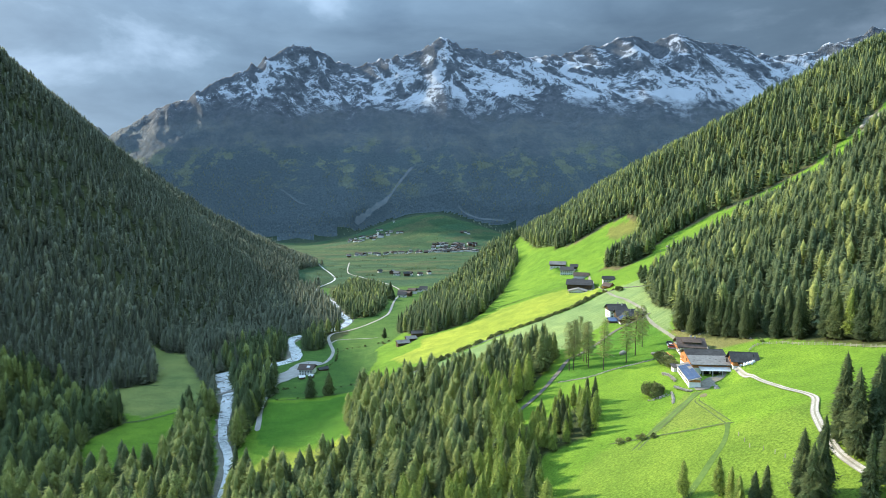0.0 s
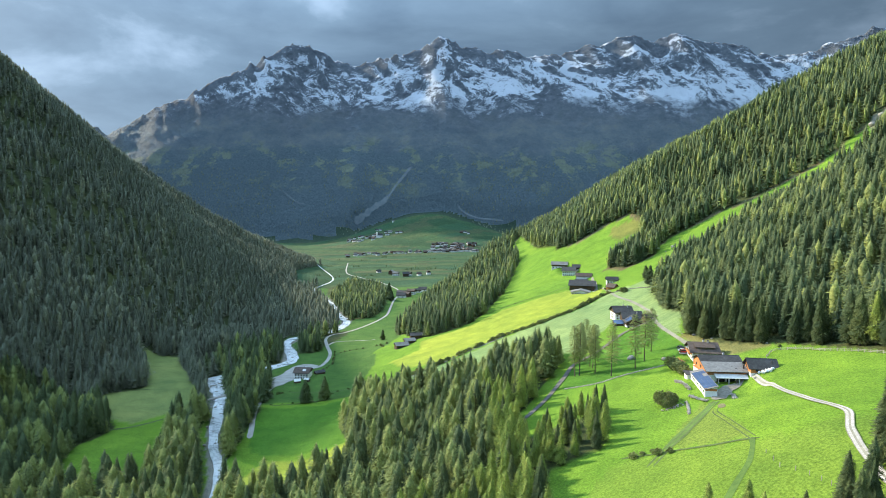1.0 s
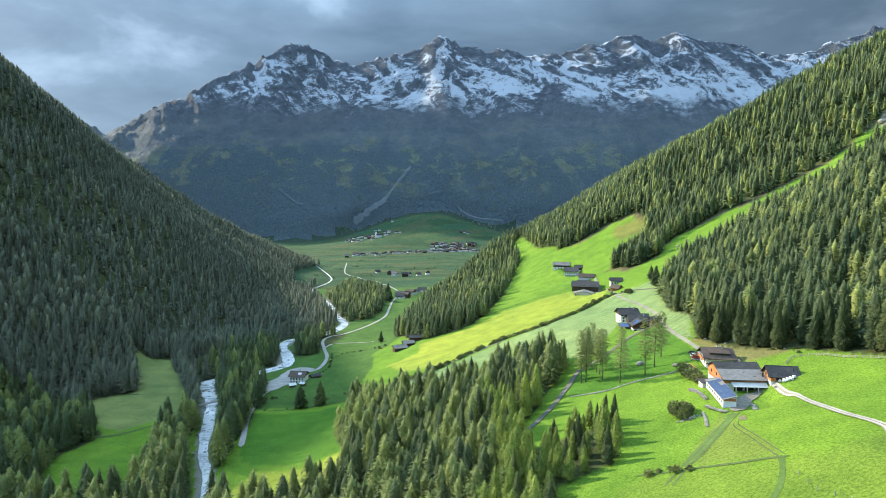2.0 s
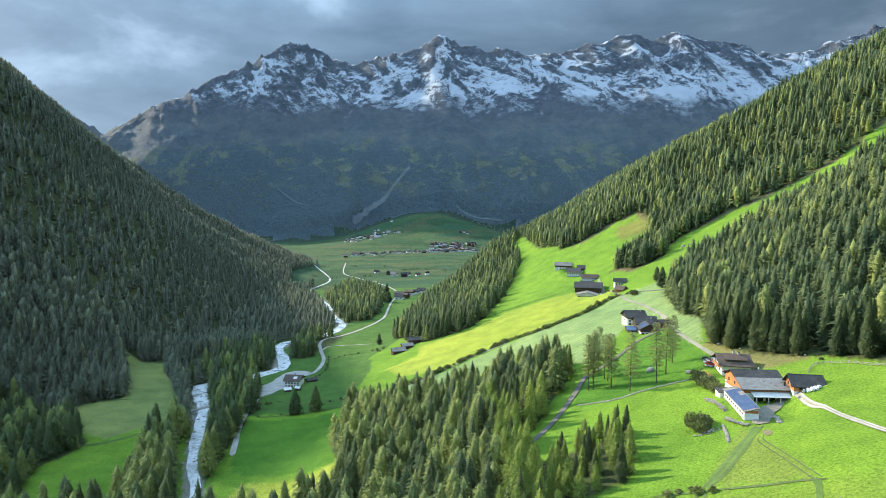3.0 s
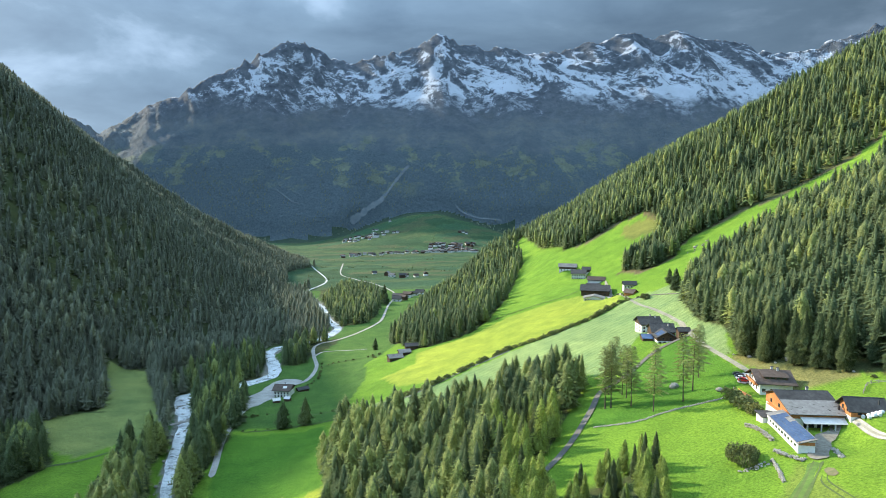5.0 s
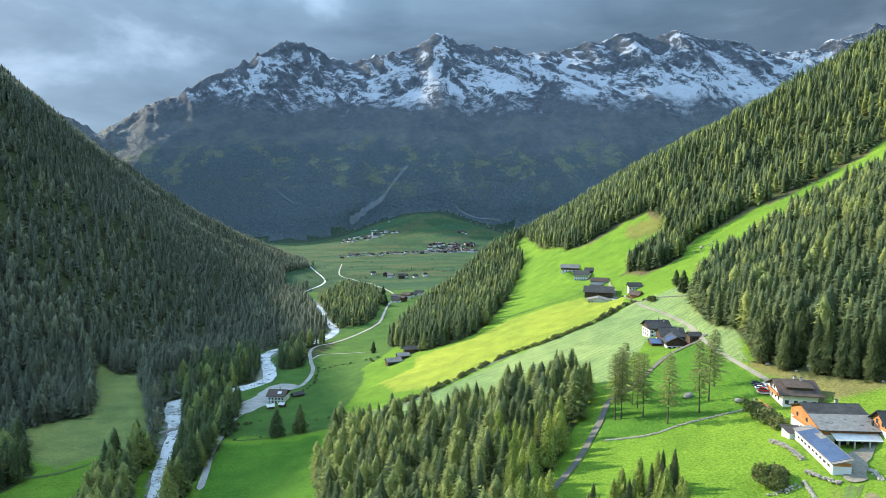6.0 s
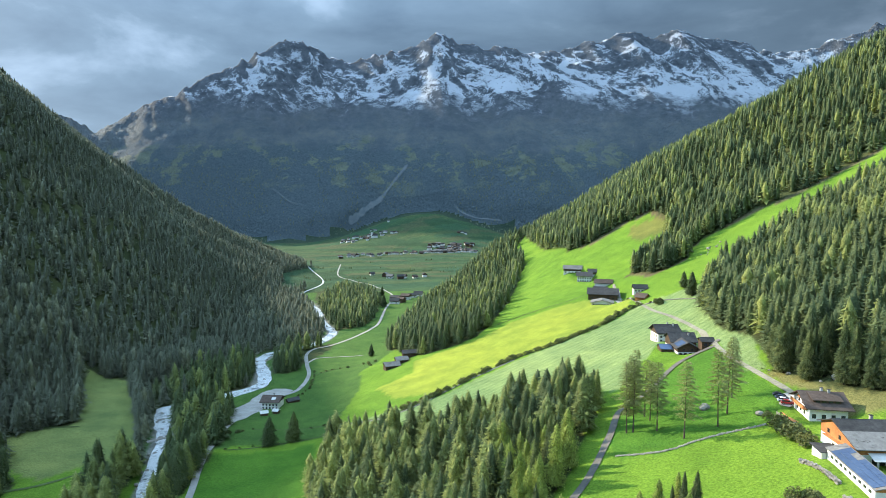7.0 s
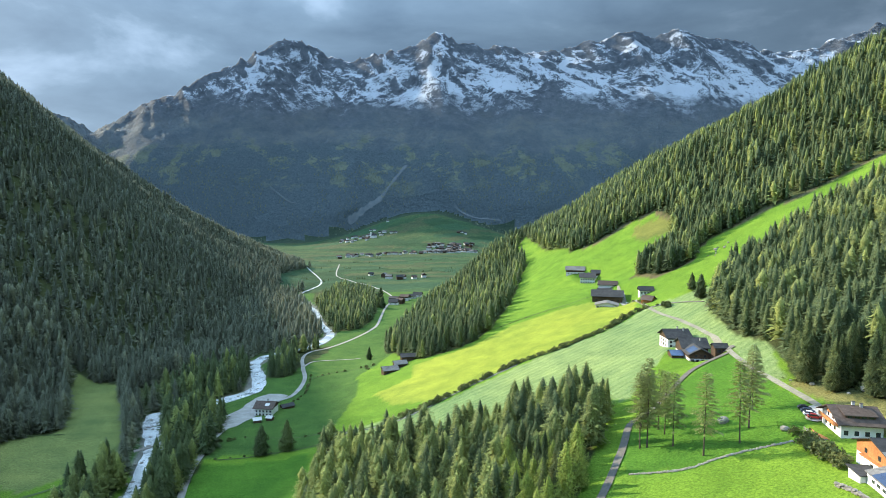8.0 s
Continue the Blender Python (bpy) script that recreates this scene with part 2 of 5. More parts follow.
# ---- materials ----
def mat(name, rough=0.85, spec=0.25):
    m = bpy.data.materials.new(name)
    m.use_nodes = True
    b = m.node_tree.nodes["Principled BSDF"]
    b.inputs["Roughness"].default_value = rough
    b.inputs["Specular IOR Level"].default_value = spec
    return m, m.node_tree.nodes, m.node_tree.links, b


def noise_node(n, l, scale, detail=4, rough=0.55, vec=None):
    t = n.new("ShaderNodeTexNoise")
    t.inputs["Scale"].default_value, t.inputs["Detail"].default_value, t.inputs["Roughness"].default_value = scale, detail, rough
    if vec:
        l.new(vec, t.inputs["Vector"])
    return t.outputs[0]


def ramp_node(n, l, fac, stops):
    r = n.new("ShaderNodeValToRGB")
    e = r.color_ramp.elements
    while len(e) < len(stops):
        e.new(0.5)
    for k, (p, c) in zip(e, stops):
        k.position, k.color = p, (*c, 1) if len(c) == 3 else c
    l.new(fac, r.inputs[0])
    return r.outputs[0]


def mix_node(n, l, kind, fac, a, b):
    m = n.new("ShaderNodeMix")
    m.data_type, m.blend_type = "RGBA", kind
    for i, v in ((0, fac), (6, a), (7, b)):
        if isinstance(v, bpy.types.NodeSocket):
            l.new(v, m.inputs[i])
        else:
            m.inputs[i].default_value = v if i == 0 else (*v, 1)
    return m.outputs[2]


def math_node(n, l, op, a, b=None, c=None, clamp=False):
    m = n.new("ShaderNodeMath")
    m.operation, m.use_clamp = op, clamp
    for i, v in enumerate((a, b, c)):
        if v is None:
            continue
        if isinstance(v, bpy.types.NodeSocket):
            l.new(v, m.inputs[i])
        else:
            m.inputs[i].default_value = v
    return m.outputs[0]


def bump_node(n, l, b, height, strength, distance):
    k = n.new("ShaderNodeBump")
    k.inputs["Strength"].default_value, k.inputs["Distance"].default_value = strength, distance
    l.new(height, k.inputs["Height"])
    l.new(k.outputs[0], b.inputs["Normal"])


def position(n):
    return n.new("ShaderNodeNewGeometry").outputs["Position"]


def land_material():
    """Grass, tilled strips, forest floor: colour by land use, with shade painted into valley floor and far plain,
    broken up by tufts and wear.
    """
    m, n, l, b = mat("land", 0.95, 0.1)
    pos = position(n)
    at = n.new("ShaderNodeAttribute")
    at.attribute_name = "cover"
    fine = noise_node(n, l, 1.3, 6, 0.75, pos)
    mid = noise_node(n, l, 0.07, 5, 0.6, pos)
    big = noise_node(n, l, 0.012, 4, 0.5, pos)
    c = mix_node(n, l, "MULTIPLY", 1.0, at.outputs[0], ramp_node(n, l, fine, ((0.28, (0.36, 0.42, 0.36)), (0.72, (1.62, 1.55, 1.5)))))
    c = mix_node(n, l, "MULTIPLY", 1.0, c, ramp_node(n, l, mid, ((0.3, (0.76, 0.8, 0.8)), (0.7, (1.22, 1.16, 1.1)))))
    c = mix_node(n, l, "MULTIPLY", 1.0, c, ramp_node(n, l, big, ((0.3, (0.82, 0.88, 0.9)), (0.7, (1.18, 1.1, 1.05)))))
    # swaths left by the mower
    sw = n.new("ShaderNodeAttribute")
    sw.attribute_name = "mown"
    wv = n.new("ShaderNodeTexWave")
    wv.inputs["Scale"].default_value, wv.inputs["Distortion"].default_value, wv.inputs["Detail"].default_value, wv.inputs["Detail Scale"].default_value = 0.06, 4.5, 3.0, 0.9
    mp = n.new("ShaderNodeMapping")
    mp.inputs["Rotation"].default_value = (0, 0, radians(-116))
    l.new(pos, mp.inputs[0])
    l.new(mp.outputs[0], wv.inputs["Vector"])
    band = ramp_node(n, l, wv.outputs["Fac"], ((0.25, (0.93, 0.95, 0.92)), (0.8, (1.12, 1.08, 1.14))))
    c = mix_node(n, l, "MIX", sw.outputs["Fac"], c, mix_node(n, l, "MULTIPLY", 1.0, c, band))
    l.new(c, b.inputs["Base Color"])
    tussock = noise_node(n, l, 0.4, 5, 0.7, pos)
    bump_node(n, l, b, math_node(n, l, "MULTIPLY_ADD", tussock, 1.6, fine), 0.9, 0.7)
    return m


def alpine_material():
    """Far range in hazed tones: woods with glades low down, then heath and rock, and snow in the gullies below the
    crest.
    """
    m, n, l, b = mat("alpine", 0.9, 0.1)
    pos = position(n)
    sep = n.new("ShaderNodeSeparateXYZ")
    l.new(pos, sep.inputs[0])
    geo = n.new("ShaderNodeNewGeometry")
    nsep = n.new("ShaderNodeSeparateXYZ")
    l.new(geo.outputs["Normal"], nsep.inputs[0])
    rise = n.new("ShaderNodeAttribute")
    rise.attribute_name = "rise"
    z = sep.outputs[2]
    n1 = noise_node(n, l, 0.0035, 9, 0.65, pos)
    n2 = noise_node(n, l, 0.02, 8, 0.7, pos)
    n3 = noise_node(n, l, 0.09, 5, 0.7, pos)
    n4 = noise_node(n, l, 0.0075, 7, 0.7, pos)
    # rock, heath and wood are paled and turned blue to stand for haze
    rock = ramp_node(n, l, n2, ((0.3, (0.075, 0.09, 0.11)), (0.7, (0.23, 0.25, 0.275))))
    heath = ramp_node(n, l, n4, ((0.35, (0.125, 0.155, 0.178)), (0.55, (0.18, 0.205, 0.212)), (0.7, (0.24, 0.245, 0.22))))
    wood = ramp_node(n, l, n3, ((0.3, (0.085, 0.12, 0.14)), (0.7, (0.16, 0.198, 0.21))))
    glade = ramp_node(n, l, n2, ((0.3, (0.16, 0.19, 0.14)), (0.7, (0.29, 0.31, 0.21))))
    # borders wander with the noise
    zw = math_node(n, l, "MULTIPLY_ADD", n1, 420.0, math_node(n, l, "MULTIPLY_ADD", n2, 180.0, math_node(n, l, "ADD", z, -300.0)))
    to_heath = math_node(n, l, "MULTIPLY_ADD", zw, 1 / 70.0, -400 / 70.0, True)
    to_rock = math_node(n, l, "MULTIPLY_ADD", zw, 1 / 240.0, -560 / 240.0, True)
    # glades lie on the shoulders, half way up the woods
    flat = math_node(n, l, "MULTIPLY_ADD", n4, 16.0, -8.2, True)
    belt = math_node(n, l, "MULTIPLY", math_node(n, l, "MULTIPLY_ADD", zw, 1 / 90.0, -2.1, True), math_node(n, l, "MULTIPLY_ADD", zw, -1 / 90.0, 5.6, True))
    c = mix_node(n, l, "MIX", to_heath, wood, heath)
    c = mix_node(n, l, "MIX", math_node(n, l, "MULTIPLY", flat, math_node(n, l, "MULTIPLY", belt, 0.85)), c, glade)
    c = mix_node(n, l, "MIX", to_rock, c, rock)
    # ribs and gullies fan out down the fall line
    fan = math_node(n, l, "MULTIPLY_ADD", noise_node(n, l, 0.0022, 3, 0.5, pos), 2.6, -1.3)
    comb = n.new("ShaderNodeCombineXYZ")
    l.new(math_node(n, l, "MULTIPLY_ADD", fan, math_node(n, l, "MULTIPLY", z, 0.55), sep.outputs[0]), comb.inputs[0])
    l.new(math_node(n, l, "MULTIPLY", sep.outputs[1], 0.3), comb.inputs[1])
    l.new(math_node(n, l, "MULTIPLY", z, 0.35), comb.inputs[2])
    streak = noise_node(n, l, 0.014, 12, 0.8, comb.outputs[0])
    drift = noise_node(n, l, 0.0055, 6, 0.6, comb.outputs[0])
    lie = math_node(n, l, "MULTIPLY_ADD", nsep.outputs[2], 0.9, math_node(n, l, "MULTIPLY_ADD", streak, 1.35, math_node(n, l, "MULTIPLY", drift, 1.5)))
    lie = math_node(n, l, "MULTIPLY_ADD", n3, 0.9, math_node(n, l, "MULTIPLY_ADD", n2, 1.1, math_node(n, l, "ADD", lie, -0.65)))
    # wind keeps the crest bare
    bare = math_node(n, l, "MULTIPLY_ADD", rise.outputs["Fac"], 7.0, -6.3, True)
    lie = math_node(n, l, "MULTIPLY_ADD", bare, -0.42, lie)
    to_snow = math_node(n, l, "MULTIPLY_ADD", lie, 7.0, -16.25, True)
    to_snow = math_node(n, l, "MULTIPLY", to_snow, math_node(n, l, "MULTIPLY_ADD", zw, 1 / 120.0, -735 / 120.0, True))
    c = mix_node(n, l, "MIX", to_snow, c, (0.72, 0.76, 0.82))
    l.new(c, b.inputs["Base Color"])
    bump_node(n, l, b, math_node(n, l, "MULTIPLY_ADD", n2, 1.0, math_node(n, l, "MULTIPLY_ADD", streak, 1.0, math_node(n, l, "MULTIPLY", n3, 0.45))), 1.0, 38.0)
    return m


def foliage_material(name, dark, light, per_object, thin=0.3):
    m, n, l, b = mat(name, 0.8, 0.2)
    # the faint bloom of the needles, tinted blue to lift shade as haze does
    b.inputs["Sheen Weight"].default_value = 0.04
    b.inputs["Sheen Tint"].default_value = (0.85, 0.95, 1.0, 1)
    if per_object:
        tint = n.new("ShaderNodeObjectInfo").outputs["Random"]
    else:
        at = n.new("ShaderNodeAttribute")
        at.attribute_name = "tint"
        tint = at.outputs["Fac"]
    g = noise_node(n, l, 1.3, 3, 0.6, position(n))
    c = ramp_node(n, l, tint, ((0.0, dark), (0.62, tuple(0.65 * d + 0.35 * k for d, k in zip(dark, light))), (1.0, light)))
    c = mix_node(n, l, "MULTIPLY", 1.0, c, ramp_node(n, l, g, ((0.3, (0.6, 0.62, 0.6)), (0.7, (1.45, 1.4, 1.3)))))
    tuft = noise_node(n, l, 4.5, 3, 0.7, position(n))
    c = mix_node(n, l, "MULTIPLY", 1.0, c, ramp_node(n, l, tuft, ((0.32, (0.5, 0.52, 0.5)), (0.68, (1.5, 1.46, 1.4)))))
    bump_node(n, l, b, tuft, 0.8, 0.35)
    l.new(c, b.inputs["Base Color"])
    tr = n.new("ShaderNodeBsdfTranslucent")
    l.new(c, tr.inputs[0])
    mx = n.new("ShaderNodeMixShader")
    mx.inputs[0].default_value = thin
    l.new(b.outputs[0], mx.inputs[1])
    l.new(tr.outputs[0], mx.inputs[2])
    l.new(mx.outputs[0], n["Material Output"].inputs[0])
    return m


def plain_material(name, a, c, scale, rough=0.85, bump=0.3, dist=0.05, spec=0.25, metal=0.0):
    """A surface of two tones, mottled at two scales."""
    m, n, l, b = mat(name, rough, spec)
    b.inputs["Metallic"].default_value = metal
    pos = position(n)
    f = noise_node(n, l, scale, 6, 0.65, pos)
    g = noise_node(n, l, scale * 0.13, 3, 0.5, pos)
    k = ramp_node(n, l, f, ((0.3, a), (0.7, c)))
    k = mix_node(n, l, "MULTIPLY", 1.0, k, ramp_node(n, l, g, ((0.3, (0.8, 0.8, 0.8)), (0.7, (1.15, 1.15, 1.15)))))
    l.new(k, b.inputs["Base Color"])
    if bump:
        bump_node(n, l, b, f, bump, dist)
    return m


def river_material():
    m, n, l, b = mat("white_water", 0.25, 0.5)
    pos = position(n)
    f = noise_node(n, l, 0.55, 8, 0.75, pos)
    g = noise_node(n, l, 2.4, 4, 0.7, pos)
    h = noise_node(n, l, 0.08, 3, 0.5, pos)
    k = math_node(n, l, "MULTIPLY_ADD", g, 0.4, math_node(n, l, "MULTIPLY_ADD", f, 0.7, math_node(n, l, "MULTIPLY_ADD", h, 0.5, -0.25)))
    k = ramp_node(n, l, k, ((0.36, (0.08, 0.095, 0.09)), (0.45, (0.42, 0.44, 0.43)), (0.55, (0.9, 0.91, 0.9))))
    l.new(k, b.inputs["Base Color"])
    bump_node(n, l, b, f, 1.0, 1.4)
    return m


LAND = land_material()
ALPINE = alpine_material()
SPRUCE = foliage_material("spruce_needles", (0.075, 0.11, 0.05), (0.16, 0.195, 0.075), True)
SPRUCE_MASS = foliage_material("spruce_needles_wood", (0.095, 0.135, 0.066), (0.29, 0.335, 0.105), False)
# copy of the wood's needles, lightened and blued for haze over shaded slopes
SPRUCE_HAZED = foliage_material("hazed_needles_wood", (0.15, 0.172, 0.13), (0.25, 0.265, 0.175), False)
PALE = foliage_material("larch_crown", (0.245, 0.32, 0.085), (0.38, 0.45, 0.12), True, 0.45)
LARCH = foliage_material("larch_needles", (0.26, 0.31, 0.13), (0.34, 0.38, 0.17), True, 0.5)
HEDGE = foliage_material("hedge_leaves", (0.11, 0.14, 0.055), (0.24, 0.26, 0.10), True)
BARK = plain_material("bark", (0.06, 0.045, 0.035), (0.14, 0.105, 0.08), 3.0)
ASPHALT = plain_material("asphalt", (0.10, 0.093, 0.08), (0.165, 0.152, 0.13), 0.8, 0.9, 0.1)
GRAVEL = plain_material("gravel", (0.27, 0.25, 0.22), (0.44, 0.42, 0.38), 1.2, 0.95, 0.3)
DIRT = plain_material("road_dirt", (0.17, 0.165, 0.12), (0.29, 0.275, 0.22), 1.0, 0.95, 0.3)
STONE = plain_material("field_stone", (0.19, 0.17, 0.14), (0.42, 0.385, 0.33), 1.5, 0.9, 0.5, 0.1)
WATER = river_material()

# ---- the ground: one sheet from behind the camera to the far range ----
# DULL is olive pasture, also lightened to make up for the ridge's shadow
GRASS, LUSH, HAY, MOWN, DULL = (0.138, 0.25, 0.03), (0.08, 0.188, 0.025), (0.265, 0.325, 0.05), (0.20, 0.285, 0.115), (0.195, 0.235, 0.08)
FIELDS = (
    # valley floor grass, darkened to stand for the shade lying on it
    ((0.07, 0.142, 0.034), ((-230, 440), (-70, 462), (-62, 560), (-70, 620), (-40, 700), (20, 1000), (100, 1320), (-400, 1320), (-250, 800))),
    (HAY, ((-22, 600), (-20, 560), (-48, 545), (-30, 500), (3, 482), (29, 500), (52, 514), (80, 514), (113, 530), (140, 550), (160, 600), (120, 640), (70, 645), (30, 612))),
    (MOWN, ((-60, 472), (3, 474), (52, 505), (110, 522), (148, 552), (190, 540), (168, 480), (156, 420), (149, 385), (140, 362), (134, 346), (129, 345), (131, 362), (138, 398), (126, 440), (96, 400), (84, 380), (60, 420), (20, 420), (-40, 450))),
    (LUSH, ((-140, 440), (-74, 452), (-55, 346), (-112, 354), (-128, 400))),
    (HAY, ((-100, 342), (-54, 345), (-40, 312), (-60, 296), (-105, 310))),
    (LUSH, ((136, 396), (125, 395), (96, 370), (74, 349), (60, 318), (61, 305), (76, 297), (106, 296), (122, 305), (127, 330), (131, 361))),
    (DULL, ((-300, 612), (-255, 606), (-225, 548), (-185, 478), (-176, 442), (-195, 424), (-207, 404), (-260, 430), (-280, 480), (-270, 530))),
    ((0.17, 0.185, 0.05), ((222, 800), (256, 775), (262, 755), (238, 736), (216, 752), (212, 780))),
    ((0.18, 0.18, 0.07), ((127, 292), (134, 284), (152, 284), (143, 312), (137, 346), (130, 338), (130, 312))),
    ((0.155, 0.225, 0.045), ((96, 232), (88, 224), (79, 213), (71, 203), (81, 191.5), (89.5, 184), (93, 200), (94.5, 214))),
    ((0.145, 0.235, 0.035), ((20, 120), (130, 120), (112, 172), (92, 178), (79, 190), (68, 202), (56, 208), (40, 190))),
)


def in_rows():
    a = np.concatenate([np.arange(-200, 120, 16), np.arange(120, 640, 4.4), 640 * np.exp(np.arange(0, 1.66, 0.0095)), np.arange(3380, 4660, 11.0), np.arange(4660, 4990, 60)])
    a = np.unique(np.round(a, 2))
    return a[np.insert(np.diff(a) > 2.5, 0, True)]


def build_ground():
    ys = in_rows()
    u = np.concatenate([np.linspace(-1.35, -0.8, 24)[:-1], np.linspace(-0.8, 0.8, 430), np.linspace(0.8, 1.35, 24)[1:]])
    yy, uu = np.meshgrid(ys, u, indexing="ij")
    xx = uu * (np.maximum(yy, 60) + 140)
    zz = height_padded(xx.ravel(), yy.ravel()).reshape(xx.shape)
    r, c = xx.shape
    me = bpy.data.meshes.new("ground")
    v = np.stack([xx, yy, zz], -1).reshape(-1, 3)
    i = (np.arange(r - 1)[:, None] * c + np.arange(c - 1)[None]).ravel()
    f = np.stack([i, i + 1, i + c + 1, i + c], 1)
    me.vertices.add(len(v))
    me.vertices.foreach_set("co", v.ravel())
    me.loops.add(f.size)
    me.loops.foreach_set("vertex_index", f.ravel())
    me.polygons.add(len(f))
    me.polygons.foreach_set("loop_start", np.arange(0, f.size, 4))
    me.polygons.foreach_set("use_smooth", np.ones(len(f), bool))
    me.materials.append(LAND)
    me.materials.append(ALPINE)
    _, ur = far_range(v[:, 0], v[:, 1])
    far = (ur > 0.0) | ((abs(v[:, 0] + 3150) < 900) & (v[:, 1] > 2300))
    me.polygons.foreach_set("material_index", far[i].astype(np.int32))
    x, y = v[:, 0], v[:, 1]
    col = np.tile(np.array(GRASS), (len(v), 1))
    patch = wave_noise(x, y, 140, 61, 2)
    # the far plain: strips of meadow, stubble and fallow, darkened and greyed for cloud shade and haze
    turn = 0.32 + 0.35 * smooth(2500, 2900, y)
    along = np.floor((x * np.cos(turn) + y * np.sin(turn) + 30 * patch) / 150)
    strip = np.floor((y * np.cos(turn) - x * np.sin(turn) + 14 * patch) / 62 + 0.37 * along)
    pick = np.mod(np.sin(along * 12.99 + strip * 78.23) * 4375.85, 1.0)
    tones = np.array(((0.04, 0.083, 0.042), (0.05, 0.098, 0.046), (0.066, 0.102, 0.048), (0.042, 0.092, 0.05), (0.075, 0.095, 0.05), (0.036, 0.075, 0.036)))
    col = np.where((y > 1300)[:, None], tones[(pick * 6).astype(int)], col)
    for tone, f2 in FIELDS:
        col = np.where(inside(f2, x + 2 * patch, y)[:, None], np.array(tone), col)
    rx, _ = lerp_line(RIVER, np.minimum(y, 3000.0))
    col = np.where(((abs(x - rx + 3 * patch) < np.where(y < 440, 5.5, 8.0)) & (y < 1200))[:, None], np.array((0.27, 0.26, 0.235)), col)
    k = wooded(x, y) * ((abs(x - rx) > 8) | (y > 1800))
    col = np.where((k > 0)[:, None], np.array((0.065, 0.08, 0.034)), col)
    # bare bank under the upper forest's edge
    bank = (k == 0) & (wooded(x + 6 + 5 * patch, y + 4) > 0) & (x > 170) & (y > 380) & (y < 1000)
    col = np.where(bank[:, None], np.array((0.13, 0.11, 0.065)), col)
    for cx, cy, rx, ry in OUTCROPS:
        col = np.where((np.hypot((x - cx) / rx, (y - cy) / ry) < 1)[:, None], np.array((0.22, 0.21, 0.17)), col)
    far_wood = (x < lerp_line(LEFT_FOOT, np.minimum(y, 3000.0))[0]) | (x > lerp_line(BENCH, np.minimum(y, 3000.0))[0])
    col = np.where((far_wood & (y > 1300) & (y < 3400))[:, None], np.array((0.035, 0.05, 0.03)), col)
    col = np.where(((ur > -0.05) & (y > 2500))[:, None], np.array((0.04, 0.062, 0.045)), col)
    me.update(calc_edges=True)
    mown = inside(FIELDS[2][1], x + 2 * patch, y) & (k == 0)
    me.attributes.new("mown", "FLOAT", "POINT").data.foreach_set("value", mown.astype(np.float32))
    me.attributes.new("rise", "FLOAT", "POINT").data.foreach_set("value", np.clip(ur, 0, 1).astype(np.float32))
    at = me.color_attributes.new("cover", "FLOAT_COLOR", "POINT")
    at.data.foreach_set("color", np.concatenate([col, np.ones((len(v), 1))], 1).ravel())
    ob = new("ground", me)
    return tagged(ob, "alpine valley ground with green meadows and forest floor", "ground", kind="structure")


build_ground()


def mesh_of(name, v, f, material, smooth_faces=False):
    me = bpy.data.meshes.new(name)
    me.from_pydata([tuple(p) for p in v], [], [tuple(q) for q in f])
    me.materials.append(material)
    if smooth_faces:
        me.polygons.foreach_set("use_smooth", np.ones(len(f), bool))
    me.update()
    return me


# ---- ribbons: river, roads ----
def spline(points, step=4.0):
    """A smooth line through the points, as x and y arrays."""
    p = np.array(points, float)
    p = np.concatenate([[2 * p[0] - p[1]], p, [2 * p[-1] - p[-2]]])
    out = []
    for a, b, c, d in zip(p, p[1:], p[2:], p[3:]):
        k = max(2, int(np.linalg.norm(c - b) / step))
        t = np.arange(k)[:, None] / k
        out.append(0.5 * (2 * b + (c - a) * t + (2 * a - 5 * b + 4 * c - d) * t ** 2 + (3 * b - a - 3 * c + d) * t ** 3))
    out.append(p[-2:-1])
    q = np.concatenate(out)
    return q[:, 0], q[:, 1]


def ribbon(name, points, width, material, lift=0.25, level=False, across=5, edge=0.4, step=4.0):
    """A strip that lies on the ground along a line; level: flat across."""
    x, y = spline(points, step)
    if callable(width):
        width = width(y)
    tx, ty = np.gradient(x), np.gradient(y)
    tl = np.hypot(tx, ty)
    nx, ny = ty / tl, -tx / tl
    s = np.linspace(-0.5, 0.5, across)
    wob = 1 + edge * 0.35 * wave_noise(x, y, 9, 71, 2)
    run = np.concatenate([[0], np.cumsum(np.hypot(np.diff(x), np.diff(y)))])
    wob = wob * np.sqrt(np.clip(np.minimum(run, run[-1] - run) / (0.5 * width), 0.02, 1))
    gx = x[:, None] + nx[:, None] * s * (width * wob)[:, None]
    gy = y[:, None] + ny[:, None] * s * (width * wob)[:, None]
    gz = heights(gx.ravel(), gy.ravel()).reshape(gx.shape)
    if level:
        gz = np.repeat(heights(x, y)[:, None], across, 1)
    gz = gz + lift
    c = across
    v = np.stack([gx, gy, gz], -1).reshape(-1, 3)
    f = [(i * c + j, i * c + j + 1, (i + 1) * c + j + 1, (i + 1) * c + j) for i in range(len(x) - 1) for j in range(c - 1)]
    return new(name, mesh_of(name, v, f, material, True))


tagged(ribbon("river", [(x, y) for y, x, z in RIVER[1:20]], lambda y: np.interp(y, (380, 430, 470, 560, 900, 1150, 1350, 1800), (5.2, 7.5, 12.0, 12.5, 10.5, 8.0, 5.0, 3.0)), WATER, 1.0, True, 7, 1.0), "rushing pale mountain river with white water", "river", kind="structure")
FARM_ROAD = ((162, 660), (156, 611), (152, 557), (150.6, 528), (150, 486), (147, 451), (143, 422), (136, 396), (131, 361), (127.4, 329), (125, 312), (121, 304))
